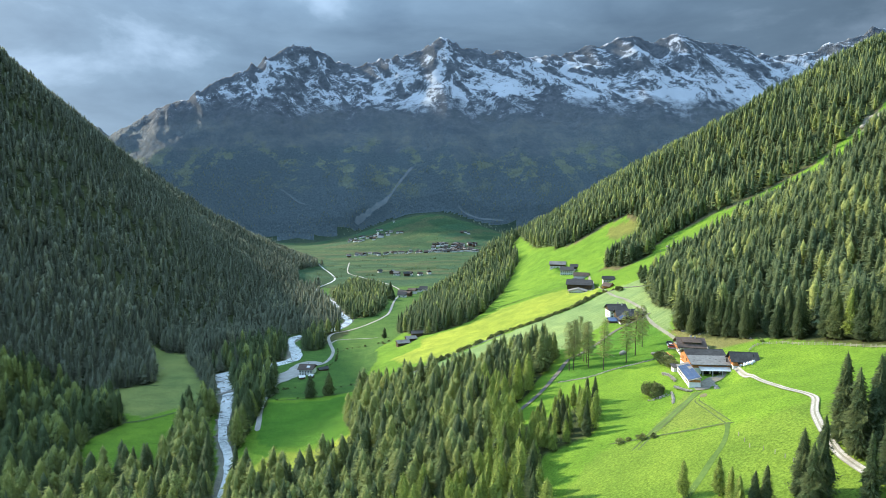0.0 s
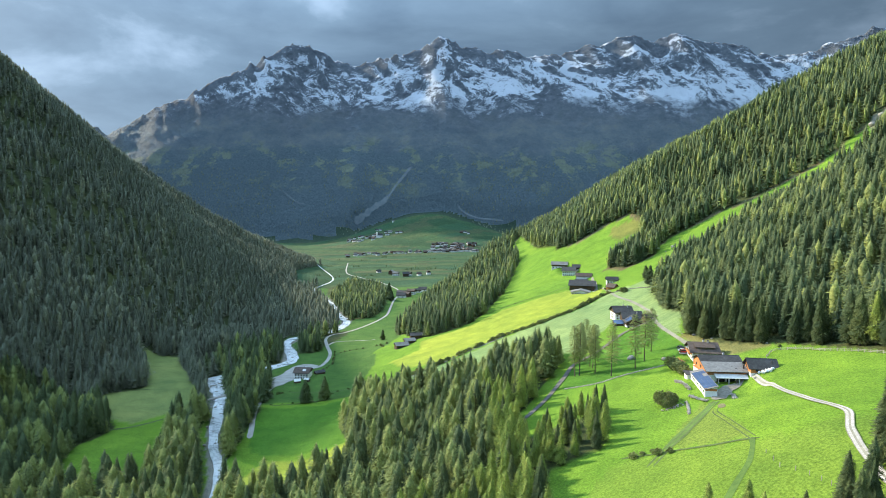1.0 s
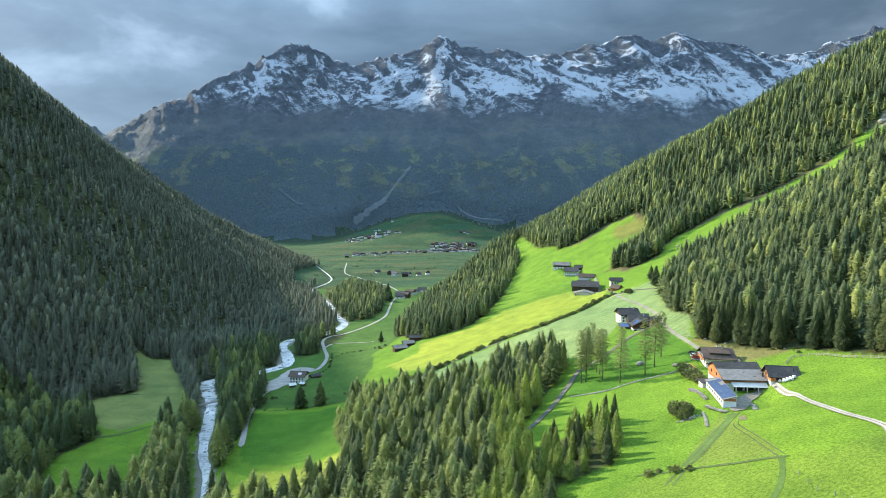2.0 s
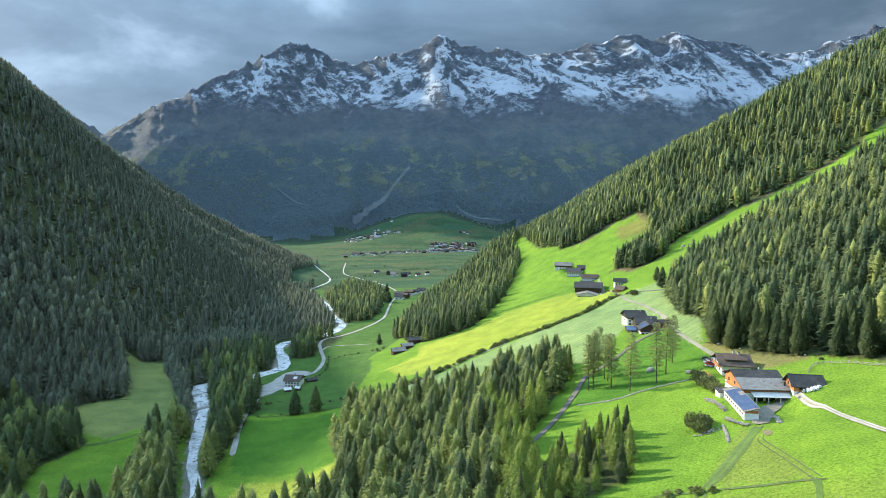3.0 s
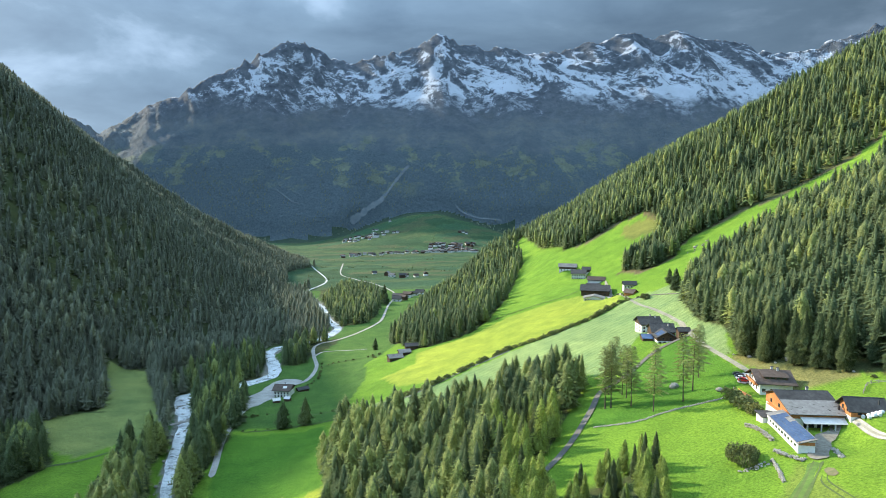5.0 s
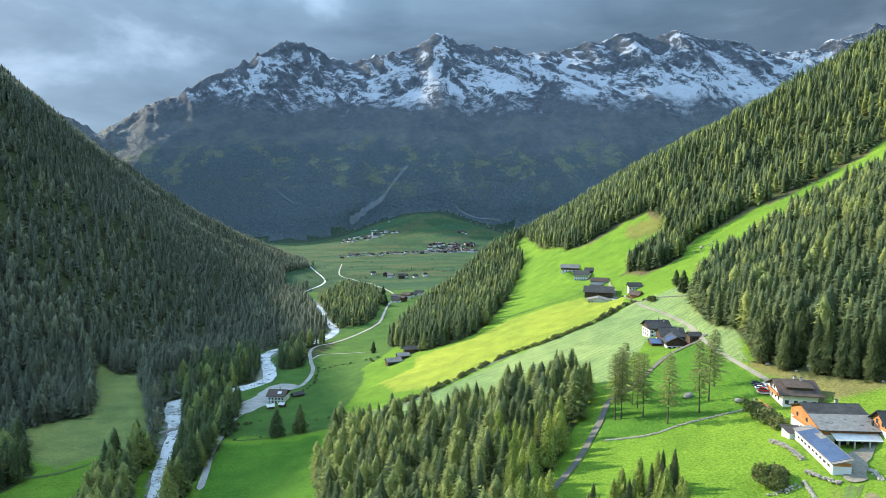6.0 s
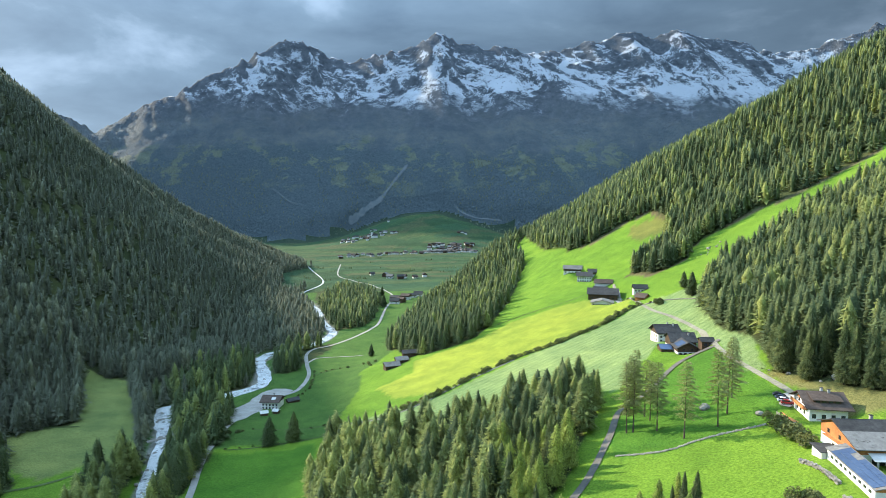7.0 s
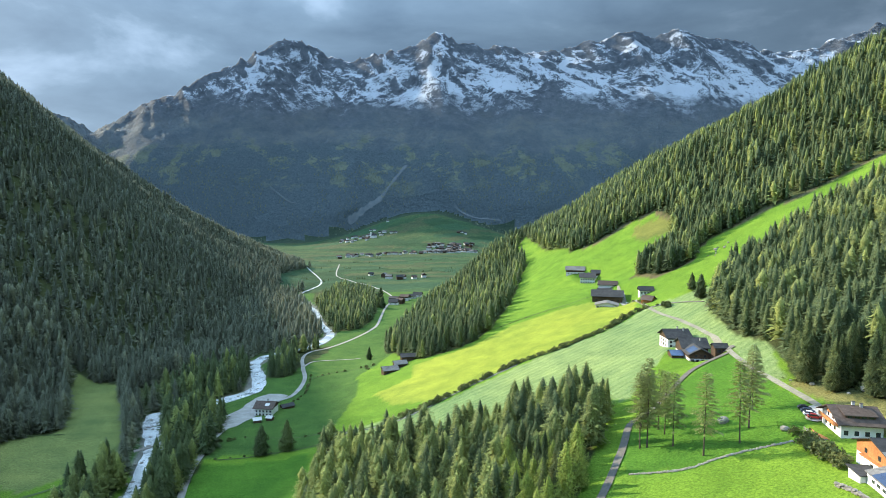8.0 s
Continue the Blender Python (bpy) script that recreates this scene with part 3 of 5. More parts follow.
LANE = ((136, 396), (125, 395), (113, 389), (96.4, 370), (82, 355), (74, 349), (65, 329), (54, 307.5), (45.3, 292.5), (37.7, 283), (26, 270))
TRACK = ((124.5, 262), (125.6, 254), (124.6, 245), (121, 227), (115.5, 198), (113.5, 184), (111.5, 176), (107.5, 169.5), (104.4, 164.5), (101.2, 156.5), (99.2, 150), (97, 142), (96, 130))
VALLEY_ROAD = ((-121, 380), (-125, 397), (-134, 432), (-138, 460), (-141, 500), (-128, 560), (-116, 586), (-118, 634), (-130, 680), (-141, 730), (-140, 766), (-126, 788), (-103, 844), (-89, 898), (-85, 940), (-88, 1060), (-90, 1244), (-146, 1434), (-210, 1560), (-273, 1714), (-330, 2100))
tagged(ribbon("road", FARM_ROAD, 2.3, DIRT, 0.35, step=2.0), "narrow pale gravel farm road on the meadow", "road", kind="structure")
tagged(ribbon("road", LANE, 2.8, ASPHALT, 0.4, step=2.0), "narrow grey asphalt lane beside the wood", "road", kind="structure")
tagged(ribbon("road", TRACK, 2.0, DIRT, 0.3, step=1.5), "pale gravel farm track across the meadow", "road", kind="structure")
for side in (-0.55, 0.55):
    tx, ty = spline(TRACK, 2.0)
    gx, gy = np.gradient(tx), np.gradient(ty)
    tagged(ribbon("wheel_track", list(zip(tx + side * gy / np.hypot(gx, gy), ty - side * gx / np.hypot(gx, gy))), 0.6, GRAVEL, 0.36, step=1.0), "pale wheel mark in the gravel track", "track", kind="structure")
tagged(ribbon("road", VALLEY_ROAD, 3.6, GRAVEL, 0.3, step=3.0), "pale valley road beside the river", "road", kind="structure")

tagged(ribbon("road", ((-130, 680), (-126, 703), (-117, 710), (-102, 713), (-79, 718)), 2.4, GRAVEL, 0.3, step=2.0), "pale gravel path across the valley field", "road", kind="structure")
SCREE = plain_material("scree", (0.105, 0.128, 0.142), (0.165, 0.182, 0.188), 0.03, 0.95, 0.3)
tagged(ribbon("gully", ((-190, 3730), (-232, 3680), (-271, 3640), (-330, 3570), (-395, 3515), (-450, 3460), (-500, 3410)), 17, SCREE, 2.5, edge=2.6, step=7.0, across=9), "pale scree gully in the far mountain forest", "scree", kind="structure")
tagged(ribbon("road", ((85, 3470), (125, 3440), (219, 3410), (343, 3390)), 5, SCREE, 3.0, step=12.0), "pale forest road at the foot of the range", "road", kind="structure")
tagged(ribbon("road", ((-960, 3560), (-916, 3529), (-839, 3477), (-789, 3468)), 5, SCREE, 3.0, step=12.0), "pale forest road at the foot of the range", "road", kind="structure")


# ---- trees ----
def crown(rng, flakes, sides, rings, radius, low, full, length, fluff=0.15):
    """Conifer crown on a unit-high stem: a closed core, and many pointed sprays that stick out and droop; fluff: the share of soft tufts."""
    v, f = [], []

    ph = [rng.uniform(0, 6.3) for _ in range(4)]

    def reach(t, a=0.0):
        lump = 1 + 0.16 * math.sin(2 * a + 15 * t + ph[0]) + 0.15 * math.sin(3 * a - 23 * t + ph[1]) + 0.12 * math.sin(5 * a + 37 * t + ph[2]) + 0.09 * math.sin(47 * t + ph[3])
        return radius * lump * (1 - t) ** full * (0.62 + 0.38 * min(1.0, 5 * t)) + 0.004
    for k in range(rings):
        t = k / rings
        for j in range(sides):
            a = 6.283 * j / sides + k * 0.4
            r = reach(t, a) * 0.58 * rng.uniform(0.7, 1.2)
            v.append((math.cos(a) * r, math.sin(a) * r, low + (0.97 - low) * t))
    v.append((0, 0, 0.995))
    for k in range(rings - 1):
        for j in range(sides):
            p, q = k * sides + j, k * sides + (j + 1) % sides
            f += [(p, q, q + sides), (p, q + sides, p + sides)]
    o = (rings - 1) * sides
    f += [(o + j, o + (j + 1) % sides, rings * sides) for j in range(sides)]
    for k in range(flakes):
        t = 1 - (1 - (k + 0.5) / flakes) ** 0.62
        a = k * 2.39996 + rng.uniform(-0.3, 0.3)
        r = reach(t, a)
        L = length * rng.uniform(0.7, 1.6) * (0.45 + 0.55 * (1 - t))
        h = low + (0.97 - low) * t + rng.uniform(-0.012, 0.012)
        ca, sa = math.cos(a), math.sin(a)
        n = len(v)
        if rng.random() < fluff:
            # a soft tuft that faces anywhere
            q = r * rng.uniform(0.55, 1.04)
            for turn in (0.0, 2.1, 4.2):
                e = turn + rng.uniform(-0.5, 0.5)
                u = L * rng.uniform(0.25, 0.5)
                v.append((ca * q + math.cos(e + a) * u, sa * q + math.sin(e + a) * u * 0.8, h + math.sin(e * 1.7 + k) * u * 0.75))
        else:
            w = L * rng.uniform(0.2, 0.36)
            r0, r1 = max(0.0, r * rng.uniform(0.4, 0.7) - 0.01), r * rng.uniform(0.6, 0.8) + L * 0.8
            tw = rng.uniform(-0.5, 0.5) * w
            v += [(ca * r0 - sa * w, sa * r0 + ca * w, h + tw), (ca * r0 + sa * w, sa * r0 - ca * w, h - tw + 0.012), (ca * r1, sa * r1, h - L * rng.uniform(-0.1, 0.8))]
        f.append((n, n + 1, n + 2))
    return np.array(v), np.array(f)


def cone_stack(rng, tiers, points, radius, low=0.08):
    """A ragged crown of few skirts, for trees far off."""
    v, f = [], []
    for k in range(tiers):
        t = k / tiers
        h0 = low + (1 - low) * t
        h1 = min(1.0, h0 + (1 - low) * 1.75 / tiers)
        R = radius * (1 - t) ** 0.85 * rng.uniform(0.9, 1.1)
        o = len(v)
        v.append((rng.uniform(-.01, .01), rng.uniform(-.01, .01), h1))
        for j in range(points):
            a = 2 * math.pi * (j + rng.uniform(-0.3, 0.3)) / points + k
            r = R * (1.15 if j % 2 else 0.72) * rng.uniform(0.8, 1.2)
            v.append((math.cos(a) * r, math.sin(a) * r, h0 + rng.uniform(-0.03, 0.03) - (0.03 if j % 2 else 0)))
        f += [(o, o + 1 + j, o + 1 + (j + 1) % points) for j in range(points)]
    return np.array(v), np.array(f)


RNG = random.Random(5)


def kinds(flakes, sides, rings, length):
    """Five narrow spruces, then five broad larches."""
    spruces = [crown(RNG, flakes, sides, rings, RNG.uniform(0.165, 0.23), 0.04, RNG.uniform(0.6, 0.85), length) for _ in range(5)]
    larches = [crown(RNG, flakes, sides, rings, RNG.uniform(0.17, 0.22), 0.1, RNG.uniform(0.4, 0.58), length * 1.1, 0.5) for _ in range(5)]
    return spruces + larches


FINE = kinds(500, 6, 5, 0.052)
MEDIUM = kinds(145, 5, 4, 0.085)
COARSE = kinds(28, 4, 3, 0.15)
TINY = [cone_stack(RNG, 3, 6, 0.18) for _ in range(10)]


def scatter(x0, x1, y0, y1, step, seed, want, view=True, below=False):
    """Places on a jittered grid that stand in the wood asked for."""
    rng = np.random.RandomState(seed)
    gx, gy = np.meshgrid(np.arange(x0, x1, step), np.arange(y0, y1, step))
    x = gx.ravel() + rng.uniform(-.55, .55, gx.size) * step
    y = gy.ravel() + rng.uniform(-.55, .55, gx.size) * step
    ok = wooded(x, y) == want
    if view:
        ok &= abs(x) < 45 + 0.80 * y
    rx, _ = lerp_line(RIVER, np.minimum(y, 3000.0))
    ok &= abs(x - rx) > np.where(y < 450, 4.4, 7.2)
    # below: only trees hidden under the camera's view at the start
    ok &= ((74 - heights(x, y)) >= 0.58 * np.maximum(y, 1)) == below
    # nothing grows on the valley road
    vx, vy = spline(VALLEY_ROAD[5:17])
    order = np.argsort(vy)
    gap = x - np.interp(y, vy[order], vx[order])
    ok &= (y < 560) | (y > 960) | (gap < -6) | (gap > 45)
    return x[ok], y[ok], rng


def plant(name, x, y, rng, shapes, low, high, label, light=0.25, needles=None):
    """Joins many trees into one object."""
    vs, fs, ts, o = [], [], [], 0
    z = heights(x, y)
    patch = wave_noise(x, y, 70, 91, 2)
    for i in range(len(x)):
        larch = rng.rand() < light + 0.3 * patch[i]
        v, f = shapes[rng.randint(5) + (5 if larch else 0)]
        h = rng.uniform(low, high) * (rng.uniform(0.55, 0.85) if rng.rand() < 0.25 else 1.0)
        w = h * rng.uniform(1.0, 1.5)
        a = rng.uniform(0, 6.283)
        c, s = math.cos(a), math.sin(a)
        lean = rng.uniform(-0.02, 0.02, 2)
        p = np.empty_like(v)
        p[:, 0] = (v[:, 0] * c - v[:, 1] * s) * w + x[i] + v[:, 2] * lean[0] * h
        p[:, 1] = (v[:, 0] * s + v[:, 1] * c) * w + y[i] + v[:, 2] * lean[1] * h
        p[:, 2] = v[:, 2] * h + z[i] - 0.3
        vs.append(p)
        fs.append(f + o)
        o += len(v)
        tone = rng.normal(0.84, 0.1) if larch else rng.normal(0.18, 0.12)
        ts.append(np.full(len(v), min(1, max(0, tone))))
    v, f, t = np.concatenate(vs), np.concatenate(fs), np.concatenate(ts)
    me = bpy.data.meshes.new(name)
    me.vertices.add(len(v))
    me.vertices.foreach_set("co", v.ravel())
    me.loops.add(f.size)
    me.loops.foreach_set("vertex_index", f.ravel().astype(np.int32))
    me.polygons.add(len(f))
    me.polygons.foreach_set("loop_start", np.arange(0, f.size, 3, dtype=np.int32))
    me.update(calc_edges=True)
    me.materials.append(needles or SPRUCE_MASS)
    me.attributes.new("tint", "FLOAT", "POINT").data.foreach_set("value", t.astype(np.float32))
    return tagged(new(name, me), label, "forest", kind="stuff")




NEAR_TREES = []


def woods():
    """The nearest trees are kept for single building; the rest is joined."""
    x, y, rng = scatter(-212, 80, 60, 430, 5.8, 1, 2)
    order = np.argsort(y + 0.1 * abs(x) - 110.0 * (x > 22) + 90.0 * (x < -100))
    near, rest = order[:280], order[280:]
    NEAR_TREES.extend((float(x[i]), float(y[i])) for i in near)
    plant("forest", x[rest], y[rest], rng, FINE, 15, 26, "mixed spruce and larch wood on the valley side", 0.55)
    plant("forest", *scatter(-212, 80, 60, 300, 6.4, 8, 2, below=True), COARSE, 15, 24, "mixed spruce and larch wood on the valley side", 0.4)
    plant("forest", *scatter(-300, -90, 60, 300, 6.8, 9, 1, below=True), COARSE, 16, 24, "mixed spruce and larch wood beside the river", 0.4)
    x, y, rng = scatter(130, 480, 60, 640, 6.2, 2, 2)
    order = np.argsort(y * 0.3 + x)
    near, rest = order[:60], order[60:]
    NEAR_TREES.extend((float(x[i]), float(y[i])) for i in near)
    plant("forest", x[rest], y[rest], rng, MEDIUM, 19, 27, "dense dark green spruce forest above the farm", 0.16)
    plant("forest", *scatter(-300, -90, 120, 430, 6.4, 13, 1), FINE, 16, 24, "mixed spruce and larch wood beside the river", 0.5)
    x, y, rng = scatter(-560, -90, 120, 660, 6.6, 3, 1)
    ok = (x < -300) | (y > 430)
    plant("forest", x[ok], y[ok], rng, MEDIUM, 17, 25, "shaded spruce forest on the steep valley flank", 0.12, SPRUCE_HAZED)
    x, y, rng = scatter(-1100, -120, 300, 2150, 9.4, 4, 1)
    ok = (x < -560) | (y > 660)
    plant("forest", x[ok], y[ok], rng, COARSE, 17, 24, "shaded spruce forest on the steep valley flank", 0.1, SPRUCE_HAZED)
    x, y, rng = scatter(-210, 300, 432, 1500, 7.4, 6, 2)
    ok = y < 780
    plant("forest", x[ok], y[ok], rng, MEDIUM, 17, 25, "spruce woods along the river and meadow bank", 0.25)
    plant("forest", x[~ok], y[~ok], rng, COARSE, 17, 25, "spruce woods on the spur above the valley", 0.22)
    x, y, rng = scatter(140, 1000, 625, 1300, 8.2, 7, 2)
    plant("forest", x, y, rng, COARSE, 17, 24, "spruce and larch forest on the sunlit slope", 0.26)
    # woods on the foot of the far range
    rng = np.random.RandomState(31)
    x = rng.uniform(-1700, 1700, 16000)
    y = rng.uniform(2500, 4050, 16000)
    _, u = far_range(x, y)
    z = heights(x, y)
    clump = wave_noise(x, y, 260, 33, 3) + 0.5 * wave_noise(x, y, 90, 35, 2)
    side = (x < lerp_line(LEFT_FOOT, np.minimum(y, 3000.0))[0]) | (x > lerp_line(SHELF, np.minimum(y, 3000.0))[0])
    ok = ((u + 0.05 * clump > -0.01) | side) & (z < 330 + 160 * clump) & (clump > -0.22)
    plant("forest", x[ok], y[ok], rng, TINY, 10, 15, "distant dark forest at the foot of the mountains", -0.4, SPRUCE_HAZED)

    # single trees and short rows on the far plain and round its villages
    rng = np.random.RandomState(47)
    x, y = [], []
    for i in range(46):
        cx, cy, n = rng.uniform(-420, 160), rng.uniform(1500, 3250), rng.randint(2, 10)
        turn = rng.uniform(-0.5, 0.9)
        s = np.arange(n) * rng.uniform(3, 6)
        x.append(cx + s * math.cos(turn) + rng.uniform(-2, 2, n))
        y.append(cy + s * math.sin(turn) + rng.uniform(-3, 3, n))
    plant("trees", np.concatenate(x), np.concatenate(y), rng, COARSE, 4, 9, "dark single trees and hedgerows on the far plain", 0.0)


woods()


# ---- buildings ----
PLASTER = plain_material("white_plaster", (0.66, 0.65, 0.62), (0.82, 0.81, 0.78), 0.8, 0.9, 0.1)
OLD_WOOD = plain_material("dark_timber", (0.045, 0.028, 0.018), (0.12, 0.075, 0.045), 1.6, 0.8, 0.3)
NEW_WOOD = plain_material("orange_larch_boards", (0.36, 0.14, 0.05), (0.55, 0.24, 0.09), 1.6, 0.7, 0.2)
ROOF_DARK = plain_material("dark_roof_sheet", (0.04, 0.039, 0.039), (0.08, 0.078, 0.076), 0.7, 0.8, 0.15, spec=0.12)
ROOF_GREY = plain_material("weathered_roof_shingle", (0.11, 0.104, 0.097), (0.27, 0.258, 0.24), 0.75, 0.88, 0.3, spec=0.12)
ROOF_BROWN = plain_material("brown_roof_shingle", (0.06, 0.042, 0.034), (0.13, 0.095, 0.075), 0.8, 0.8, 0.3)
SHEET = plain_material("pale_metal_sheet", (0.50, 0.49, 0.46), (0.66, 0.65, 0.62), 0.6, 0.5, 0.05, spec=0.4)
CONCRETE = plain_material("concrete", (0.30, 0.295, 0.28), (0.46, 0.45, 0.43), 0.9, 0.9, 0.2)
GLASS = plain_material("window_glass", (0.02, 0.025, 0.03), (0.05, 0.06, 0.07), 0.6, 0.08, 0.0, spec=0.6)
SOLAR = plain_material("solar_cell", (0.045, 0.075, 0.15), (0.075, 0.115, 0.20), 0.9, 0.22, 0.0, spec=0.6)
GREY_METAL = plain_material("grey_metal", (0.25, 0.25, 0.26), (0.4, 0.4, 0.41), 2.0, 0.4, 0.0, metal=0.6)
RUBBER = plain_material("black_rubber", (0.015, 0.015, 0.015), (0.03, 0.03, 0.03), 4.0, 0.8, 0.0)
WORN = plain_material("worn_earth", (0.10, 0.115, 0.045), (0.19, 0.16, 0.09), 0.8, 0.95, 0.4)
TRAMPLED = plain_material("trampled_grass", (0.06, 0.09, 0.03), (0.10, 0.14, 0.04), 0.8, 0.95, 0.4)
FOIL = plain_material("white_foil", (0.62, 0.63, 0.63), (0.80, 0.81, 0.80), 1.5, 0.45, 0.2, spec=0.5)


def worn_roof_material():
    """Grey sheeting whose surface has flaked off in dark patches."""
    m, n, l, b = mat("flaked_grey_roof", 0.9, 0.1)
    pos = position(n)
    f = noise_node(n, l, 0.9, 5, 0.6, pos)
    c = ramp_node(n, l, f, ((0.3, (0.17, 0.162, 0.15)), (0.7, (0.26, 0.25, 0.235))))
    mp = n.new("ShaderNodeMapping")
    mp.inputs["Scale"].default_value = (0.45, 1.0, 1.0)
    l.new(pos, mp.inputs[0])
    flake = noise_node(n, l, 0.8, 7, 0.65, mp.outputs[0])
    c = mix_node(n, l, "MIX", math_node(n, l, "MULTIPLY_ADD", flake, 18.0, -10.6, True), c, (0.06, 0.056, 0.052))
    l.new(c, b.inputs["Base Color"])
    bump_node(n, l, b, f, 0.2, 0.05)
    return m


ROOF_WORN = worn_roof_material()


def part(name, bm, material, parent, label=""):
    me = bpy.data.meshes.new(name)
    bm.normal_update()
    bm.to_mesh(me)
    bm.free()
    me.materials.append(material)
    ob = new(name, me)
    ob.parent = parent
    return tagged(ob, label)


def stand(name, x, y, z, turn, label, category, group=""):
    """An Empty at a thing's base."""
    ob = new(name)
    ob.empty_display_size = 0.5
    ob.matrix_basis = pose(x, y, z, 0, 0, turn)
    return tagged(ob, label, category, group)


def add_box(bm, cx, cy, cz, sx, sy, sz, turn=0.0):
    m = pose(cx, cy, cz, 0, 0, turn) @ Matrix.Diagonal((sx, sy, sz, 1))
    bmesh.ops.create_cube(bm, size=1.0, matrix=m)
    return bm


def box(cx, cy, cz, sx, sy, sz, bevel=0.0):
    bm = add_box(bmesh.new(), cx, cy, cz, sx, sy, sz)
    if bevel:
        bmesh.ops.bevel(bm, geom=bm.edges[:], offset=bevel, segments=1, affect="EDGES")
    return bm


def prism(profile, x0, x1):
    """A profile in y and z drawn out along x."""
    bm = bmesh.new()
    a = [bm.verts.new((x0, y, z)) for y, z in profile]
    b = [bm.verts.new((x1, y, z)) for y, z in profile]
    n = len(profile)
    for i in range(n):
        bm.faces.new((a[i], a[(i + 1) % n], b[(i + 1) % n], b[i]))
    bm.faces.new(a[::-1])
    bm.faces.new(b)
    bmesh.ops.recalc_face_normals(bm, faces=bm.faces[:])
    return bm


def slab(y0, z0, y1, z1, x0, x1, thick):
    return prism(((y0, z0), (y1, z1), (y1, z1 - thick), (y0, z0 - thick)), x0, x1)


def window(parent, side, along, z, w=1.0, h=1.2, face=0.0, frame_mat=None):
    """A window with frame and pane, proud of the wall. side: 'front' (-y), 'back', 'left' (-x), 'right'."""
    def oriented(s1, depth, s3):
        return (s1, depth, s3) if side in ("front", "back") else (depth, s1, s3)

    def centre(out):
        return {"front": (along, face - out, z), "back": (along, face + out, z), "left": (face - out, along, z), "right": (face + out, along, z)}[side]
    f = part("window", box(*centre(0.0), *oriented(w + 0.24, 0.10, h + 0.24)), frame_mat or OLD_WOOD, parent)
    part("pane", box(*centre(0.03), *oriented(w, 0.10, h)), GLASS, f)
    return f


def house(name, label, category, x, y, z, turn, L, wn, wf, eave, ridge, eave_far=None, base=2.5, wall=None, upper=None, split=None, roof=None, over=0.9, thick=0.28,
          front=(), left=(), chimneys=(), group="", roof_label=""):
    """A house with its ridge along local x; wn and wf: how far its walls reach before and behind the ridge.
    front, left: windows as (along, height, width, height of window)."""
    wall, roof = wall or PLASTER, roof or ROOF_DARK
    ob = stand(name, x, y, z, turn, label, category, group)
    eave_far = eave if eave_far is None else eave_far
    kn, kf = (ridge - eave) / wn, (ridge - eave_far) / wf
    h = L / 2
    split = split if upper else None
    if split is None:
        part("wall", prism(((-wn, -base), (-wn, eave), (0, ridge), (wf, eave_far), (wf, -base)), -h, h), wall, ob)
    else:
        part("wall", prism(((-wn, -base), (-wn, split), (wf, split), (wf, -base)), -h, h), wall, ob)
        top = ((-wn - 0.05, split), (-wn - 0.05, max(eave, split + 0.05)), (0, ridge), (wf + 0.05, max(eave_far, split + 0.05)), (wf + 0.05, split))
        part("upper_wall", prism(top, -h - 0.05, h + 0.05), upper, ob)
    t = thick
    part("roof_slope", slab(-wn - over, eave - kn * over + t + 0.05, 0, ridge + t + 0.05, -h - over, h + over, t), roof, ob, roof_label)
    part("roof_slope", slab(0, ridge + t + 0.05, wf + over, eave_far - kf * over + t + 0.05, -h - over, h + over, t), roof, ob, roof_label)
    part("ridge_cap", prism(((-0.25, ridge + t - 0.02), (0, ridge + t + 0.14), (0.25, ridge + t - 0.02)), -h - over - 0.03, h + over + 0.03), roof, ob)
    for a, zz, w, hh in front:
        window(ob, "front", a, zz, w, hh, -wn - (0.05 if split is not None and zz > split else 0))
    for a, zz, w, hh in left:
        window(ob, "left", a, zz, w, hh, -h - (0.05 if split is not None and zz > split else 0))
    for cx, cy in chimneys:
        zr = ridge - (kn * -cy if cy < 0 else kf * cy)
        c = part("chimney", box(cx, cy, zr + 0.5, 0.75, 0.75, 2.2), CONCRETE, ob)
        part("cap", box(cx, cy, zr + 1.68, 1.0, 1.0, 0.12), ROOF_DARK, c)
    return ob


def rows_of(n, span, z, w=0.95, h=1.15):
    return tuple(((i - (n - 1) / 2) * span / max(1, n - 1), z, w, h) for i in range(n))


# the farm with the great barn
barn = house("barn", "large white barn with orange boarded gable and dark roof", "barn", 118.0, 268.0, 26.4, -5, 15.6, 11.2, 6.5, 5.2, 9.0, 6.4, 3.0, PLASTER, NEW_WOOD, 3.6,
             ROOF_DARK, 0.9, 0.3, (), ((-3.5, 1.6, 0.9, 1.0), (0.0, 1.6, 0.9, 1.0), (2.5, 5.0, 0.9, 1.0), (-3.0, 5.0, 0.9, 1.0)), ((2.8, 1.5),))
part("roof_overlay", slab(-12.3, 5.29, -5.2, 7.70, -8.75, 8.75, 0.1), ROOF_WORN, barn, "weathered grey lower roof with dark patches")
part("canopy", slab(-14.6, 3.3, -11.4, 4.3, -5.5, 8.3, 0.18), SHEET, barn, "pale sheet canopy over the gate")
for i in range(4):
    part("post", box(-4.6 + i * 4.1, -14.4, 0.9, 0.35, 0.35, 4.4), CONCRETE, barn)
# black panels stand in for the shade inside the barn's openings
for i in range(3):
    part("gate", box(-2.6 + i * 4.1, -11.28, 1.2, 3.2, 0.14, 3.4), RUBBER, barn, "black panel for the shade inside an open gateway")
part("vent_pipe", box(7.0, -9.6, 6.6, 0.5, 0.5, 2.0), ROOF_DARK, barn)
part("balcony", box(-8.4, -1.0, 3.7, 1.3, 9.0, 0.22), NEW_WOOD, barn)

